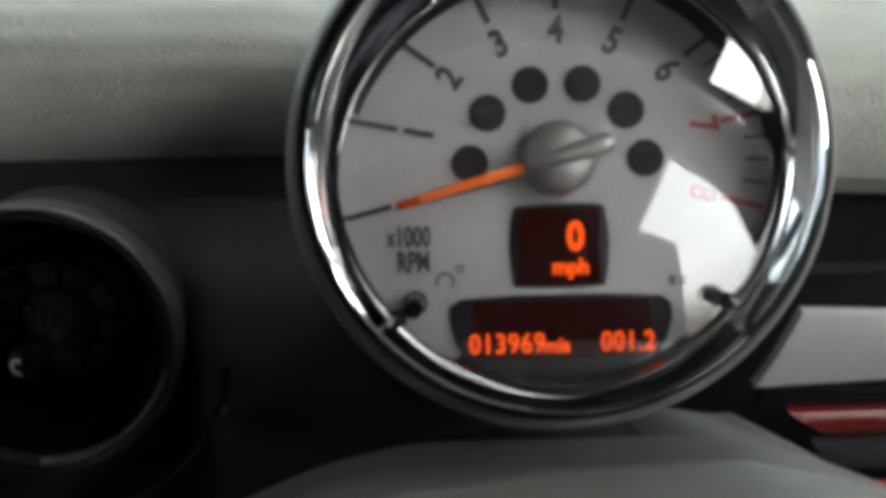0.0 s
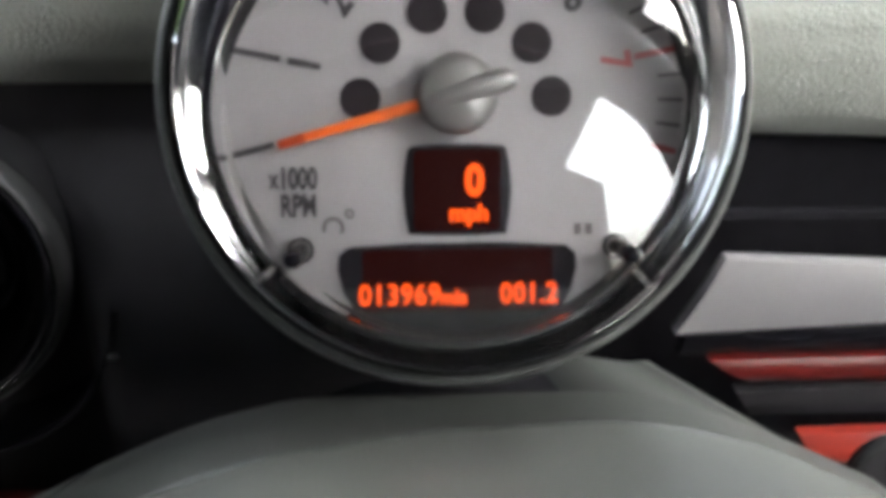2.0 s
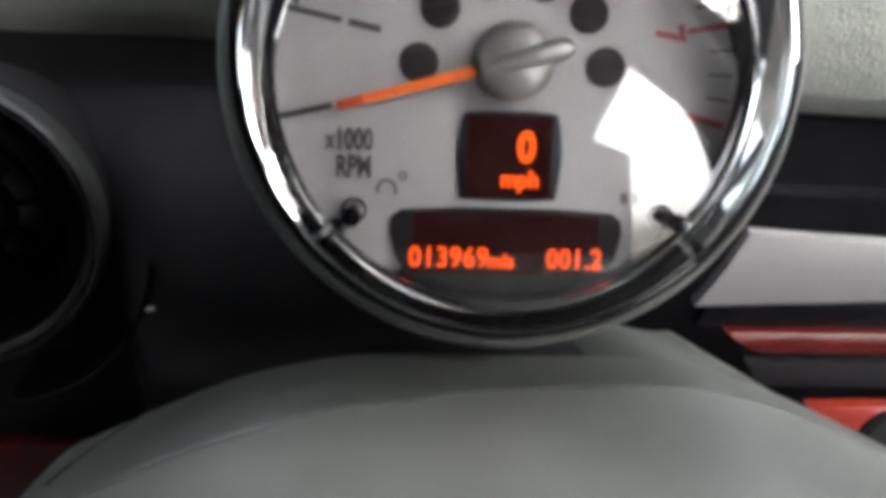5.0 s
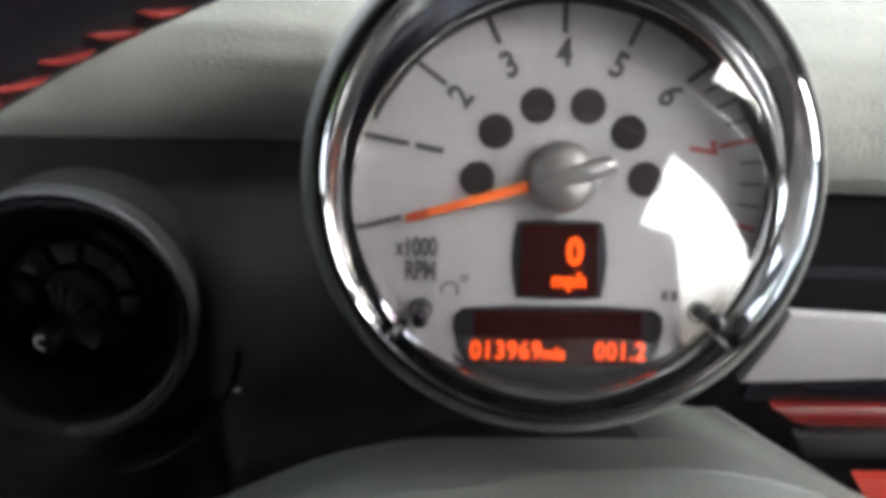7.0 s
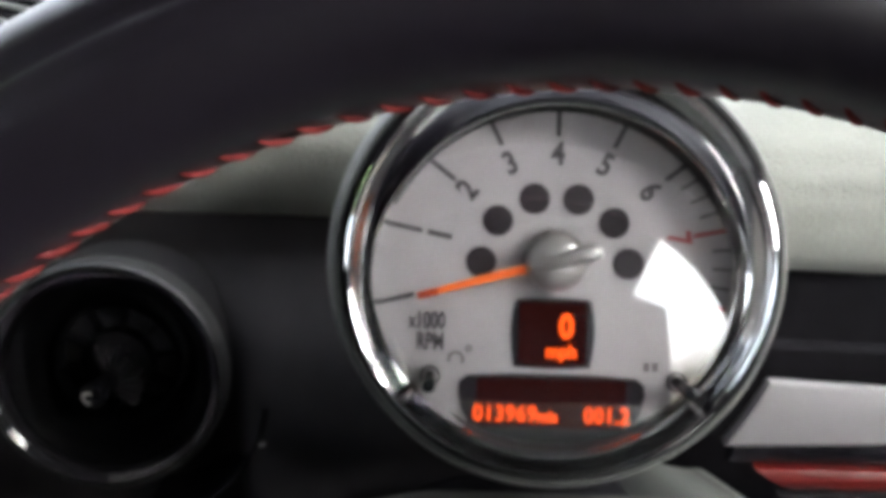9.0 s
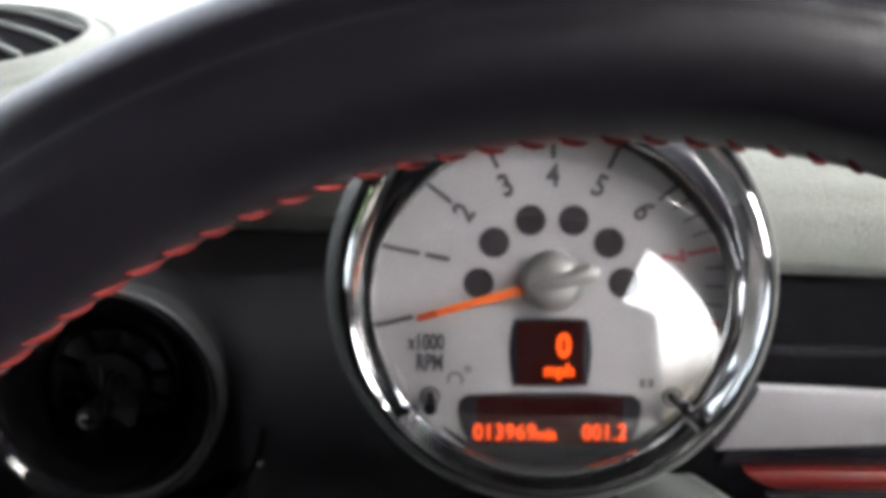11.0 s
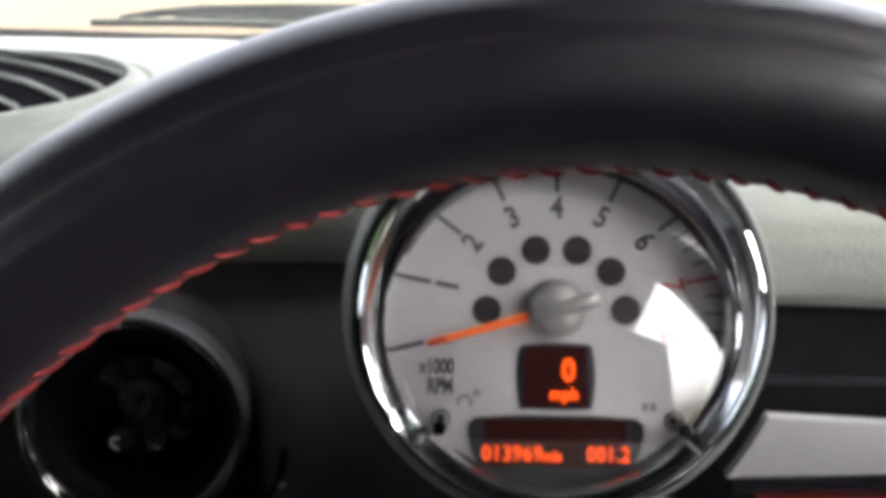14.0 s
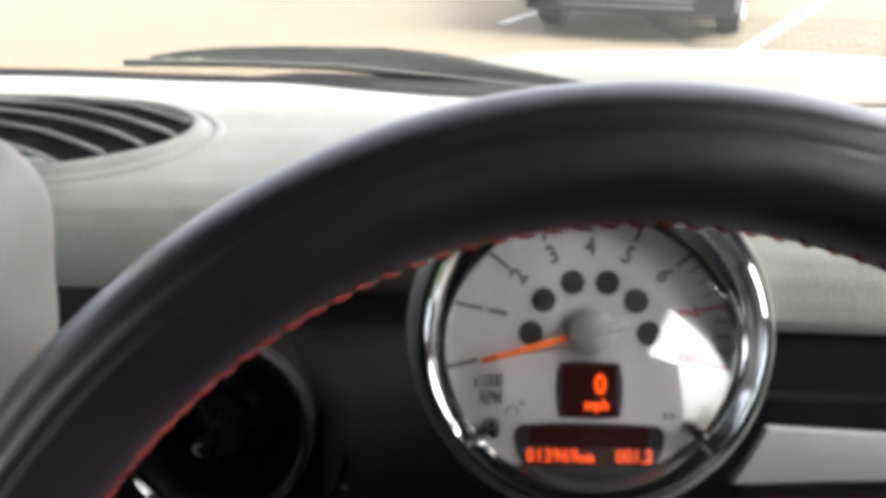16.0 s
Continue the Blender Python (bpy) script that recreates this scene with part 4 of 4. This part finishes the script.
def oval(k, n=48, turn=-14):
    out = []
    for i in range(n):
        a = 2 * math.pi * i / n
        x, y = DA * k * math.cos(a), DB * k * math.sin(a)
        c, s = math.cos(radians(turn)), math.sin(radians(turn))
        out.append((DX + c * x - s * y, DY + s * x + c * y))
    return out


def oval_band(ks):
    bm = bmesh.new()
    rings = []
    for k, dz in ks:
        rings.append([bm.verts.new((x, y, dash_z(x, y) + dz)) for x, y in oval(k)])
    for a, b in zip(rings, rings[1:]):
        for i in range(len(a)):
            j = (i + 1) % len(a)
            bm.faces.new((a[i], a[j], b[j], b[i]))
    return bm, rings


bm, rings = oval_band([(1.17, -0.003), (1.155, 0.0006), (1.13, 0.0020), (1.105, 0.0018), (1.09, 0.0006), (1.075, 0.0012), (1.05, 0.0036), (1.02, 0.0047), (1.0, 0.0042), (0.985, 0.0005)])
part("frame", bm, M_PAD, dem, "grey raised frame")
# Lies on top of the pad; its black stands in for the shaded hollow.
bm, rings = oval_band([(1.0, 0.0012), (0.5, 0.0012)])
bm.faces.new(rings[-1])
part("bed", bm, M_VOID, dem, "black sheet in place of the vent's shaded hollow")


def in_oval(x, y, k):
    c, s = math.cos(radians(14)), math.sin(radians(14))
    ux, uy = c * (x - DX) - s * (y - DY), s * (x - DX) + c * (y - DY)
    return (ux / DA) ** 2 + (uy / DB) ** 2 < k * k


def slat_line(k, x):
    """Slats run across the oval and bend towards the driver."""
    d = x + 0.25
    return 0.194 + 0.024 * k - 0.6 * d - 3.2 * d * d


for k in range(-4, 5):
    pts = [(x, slat_line(k, x), dash_z(x, slat_line(k, x)) + 0.0032) for x in steps(-0.40, -0.17, 60) if in_oval(x, slat_line(k, x), 0.985)]
    if len(pts) > 4:
        part("slat", tube(pts, 0.0012, 6), M_PAD, dem, "thin grey slat")

# ---------------------------------------------------------------- windscreen foot, wiper, bonnet
setting("trim", sheet(lambda x, v: (x, 0.576 + 0.014 * v, 0.866 + 0.007 * v + lerp_table(FAR, x)), steps(XL + 0.01, XR - 0.01, 30), steps(0, 1, 3), 0.012), M_RUBBER, "black seal along the foot of the windscreen", "trim")
wiper = thing("windscreen_wiper", pose(0, 0, 0), "black windscreen wiper at rest outside the glass", "wiper")
BLADE = [(-0.413, 0.8706), (-0.30, 0.8700), (-0.1892, 0.8669), (-0.064, 0.8553), (0.03, 0.8447), (0.11, 0.8355)]
TOP = [(-0.40, 0.8715), (-0.36, 0.8790), (-0.313, 0.8834), (-0.234, 0.8850), (-0.16, 0.8845), (-0.10, 0.8838), (-0.0446, 0.8735), (0.0145, 0.8615), (0.092, 0.8470)]


def straight_table(table, x):
    for (x0, z0), (x1, z1) in zip(table, table[1:]):
        if x <= x1:
            return z0 + (z1 - z0) * (x - x0) / (x1 - x0)
    return table[-1][1]


part("blade", sheet(lambda x, v: (x, 0.663, straight_table(BLADE, x) - 0.0045 + 0.006 * v), steps(-0.413, 0.10, 30), steps(0, 1, 2), 0.006, (0, 1, 0)), M_RUBBER, wiper, "black rubber blade")
part("spine", tube([(x, 0.662, straight_table(BLADE, x) + 0.0022) for x in steps(-0.413, 0.10, 30)], 0.0015, 6), M_COWL, wiper, "dull grey spine")
part("arm", tube([(x, 0.684, straight_table(TOP, x) - r) for x, r in ((-0.39, 0.002), (-0.35, 0.003), (-0.30, 0.004), (-0.22, 0.005), (-0.13, 0.008), (-0.07, 0.010), (0.0, 0.010), (0.05, 0.010), (0.092, 0.008))], [0.002, 0.003, 0.004, 0.005, 0.008, 0.010, 0.010, 0.010, 0.008], 10), M_RUBBER, wiper, "black wiper arm")
part("fairing", sheet(lambda x, v: (x, 0.671 + 0.005 * v, (straight_table(BLADE, x) + 0.001) * (1 - v) + (straight_table(TOP, x) - 0.006 * (1 - 0.5 * math.sin(30 * x))) * v), steps(-0.33, 0.085, 30), steps(0, 1, 3), 0.005, (0, 1, 0)), M_RUBBER, wiper, "black plastic fairing")
part("bridge", tube([(-0.36, 0.668, 0.874), (-0.30, 0.668, 0.8795), (-0.22, 0.667, 0.8775), (-0.16, 0.667, 0.8665)], 0.0018, 6), M_BLACK, wiper, "black bridge")


def bonnet_fn(u, v):
    y = 0.628 + v * 0.872
    x = 0.36 + u * (0.72 - 0.10 * v)
    z = 0.838 - 0.045 * v - 0.05 * v ** 3 - 0.07 * abs(u) ** 2.5 - (0.08 * max(0, v - 0.9) / 0.1) ** 2 * 4
    return (x, y, z)


bonnet = tagged(part("bonnet", sheet(bonnet_fn, steps(-1, 1, 30), steps(0, 1, 24), 0.02), M_BONNET, None), "pale glossy car bonnet beyond the windscreen", "bonnet")
RIDGE = [(-0.56, 0.838), (-0.36, 0.840), (-0.22, 0.855), (-0.05, 0.849), (0.06, 0.842), (0.12, 0.836), (0.24, 0.80), (1.2, 0.79)]
setting("scuttle", sheet(lambda x, v: (x, 0.612 + 0.106 * v, lerp_table(RIDGE, x) - 0.03 * (2 * v - 1) ** 2 + 0.004), steps(XL, XR, 60), steps(0, 1, 8), 0.02), M_RUBBER, "black scuttle panel at the foot of the windscreen", "trim")

# ---------------------------------------------------------------- pillar trim by the door
TRIM = [(-0.44, 0.978), (-0.30, 0.977), (-0.225, 0.974), (-0.203, 0.970), (-0.191, 0.963), (-0.185, 0.955), (-0.182, 0.945), (-0.183, 0.932), (-0.185, 0.920), (-0.187, 0.90), (-0.195, 0.86), (-0.21, 0.80), (-0.23, 0.72), (-0.26, 0.60)]


def trim_point(s, v):
    """A rounded upright trim that turns its far edge away from the driver."""
    x, z = along([(-a, b) for a, b in TRIM], s)
    y = (-0.075, -0.06, -0.035, -0.012, 0.0, 0.006, 0.010, 0.012, 0.05)[v]
    back = (0.012, 0.006, 0.002, 0.0003, 0.0, 0.0008, 0.003, 0.008, 0.05)[v]
    return (-x - back, y, z - 0.6 * back)


setting("door_trim", sheet(trim_point, [k / 3 for k in range(3 * len(TRIM) - 2)], range(9)), M_PILLAR, "pale grey rounded trim at the top of the door", "trim", angle=80)

# ---------------------------------------------------------------- paving blocks
setting("paving_bed", sheet(lambda u, v: (u, v, -0.004), [1.6, 2.9, 4.3], [5.25, 6.5, 7.8]), M_GROUT, "dark sandy joints between the paving blocks", "ground")
block_field("paving_block", 1.75, 4.15, 5.35, 7.75, ground)
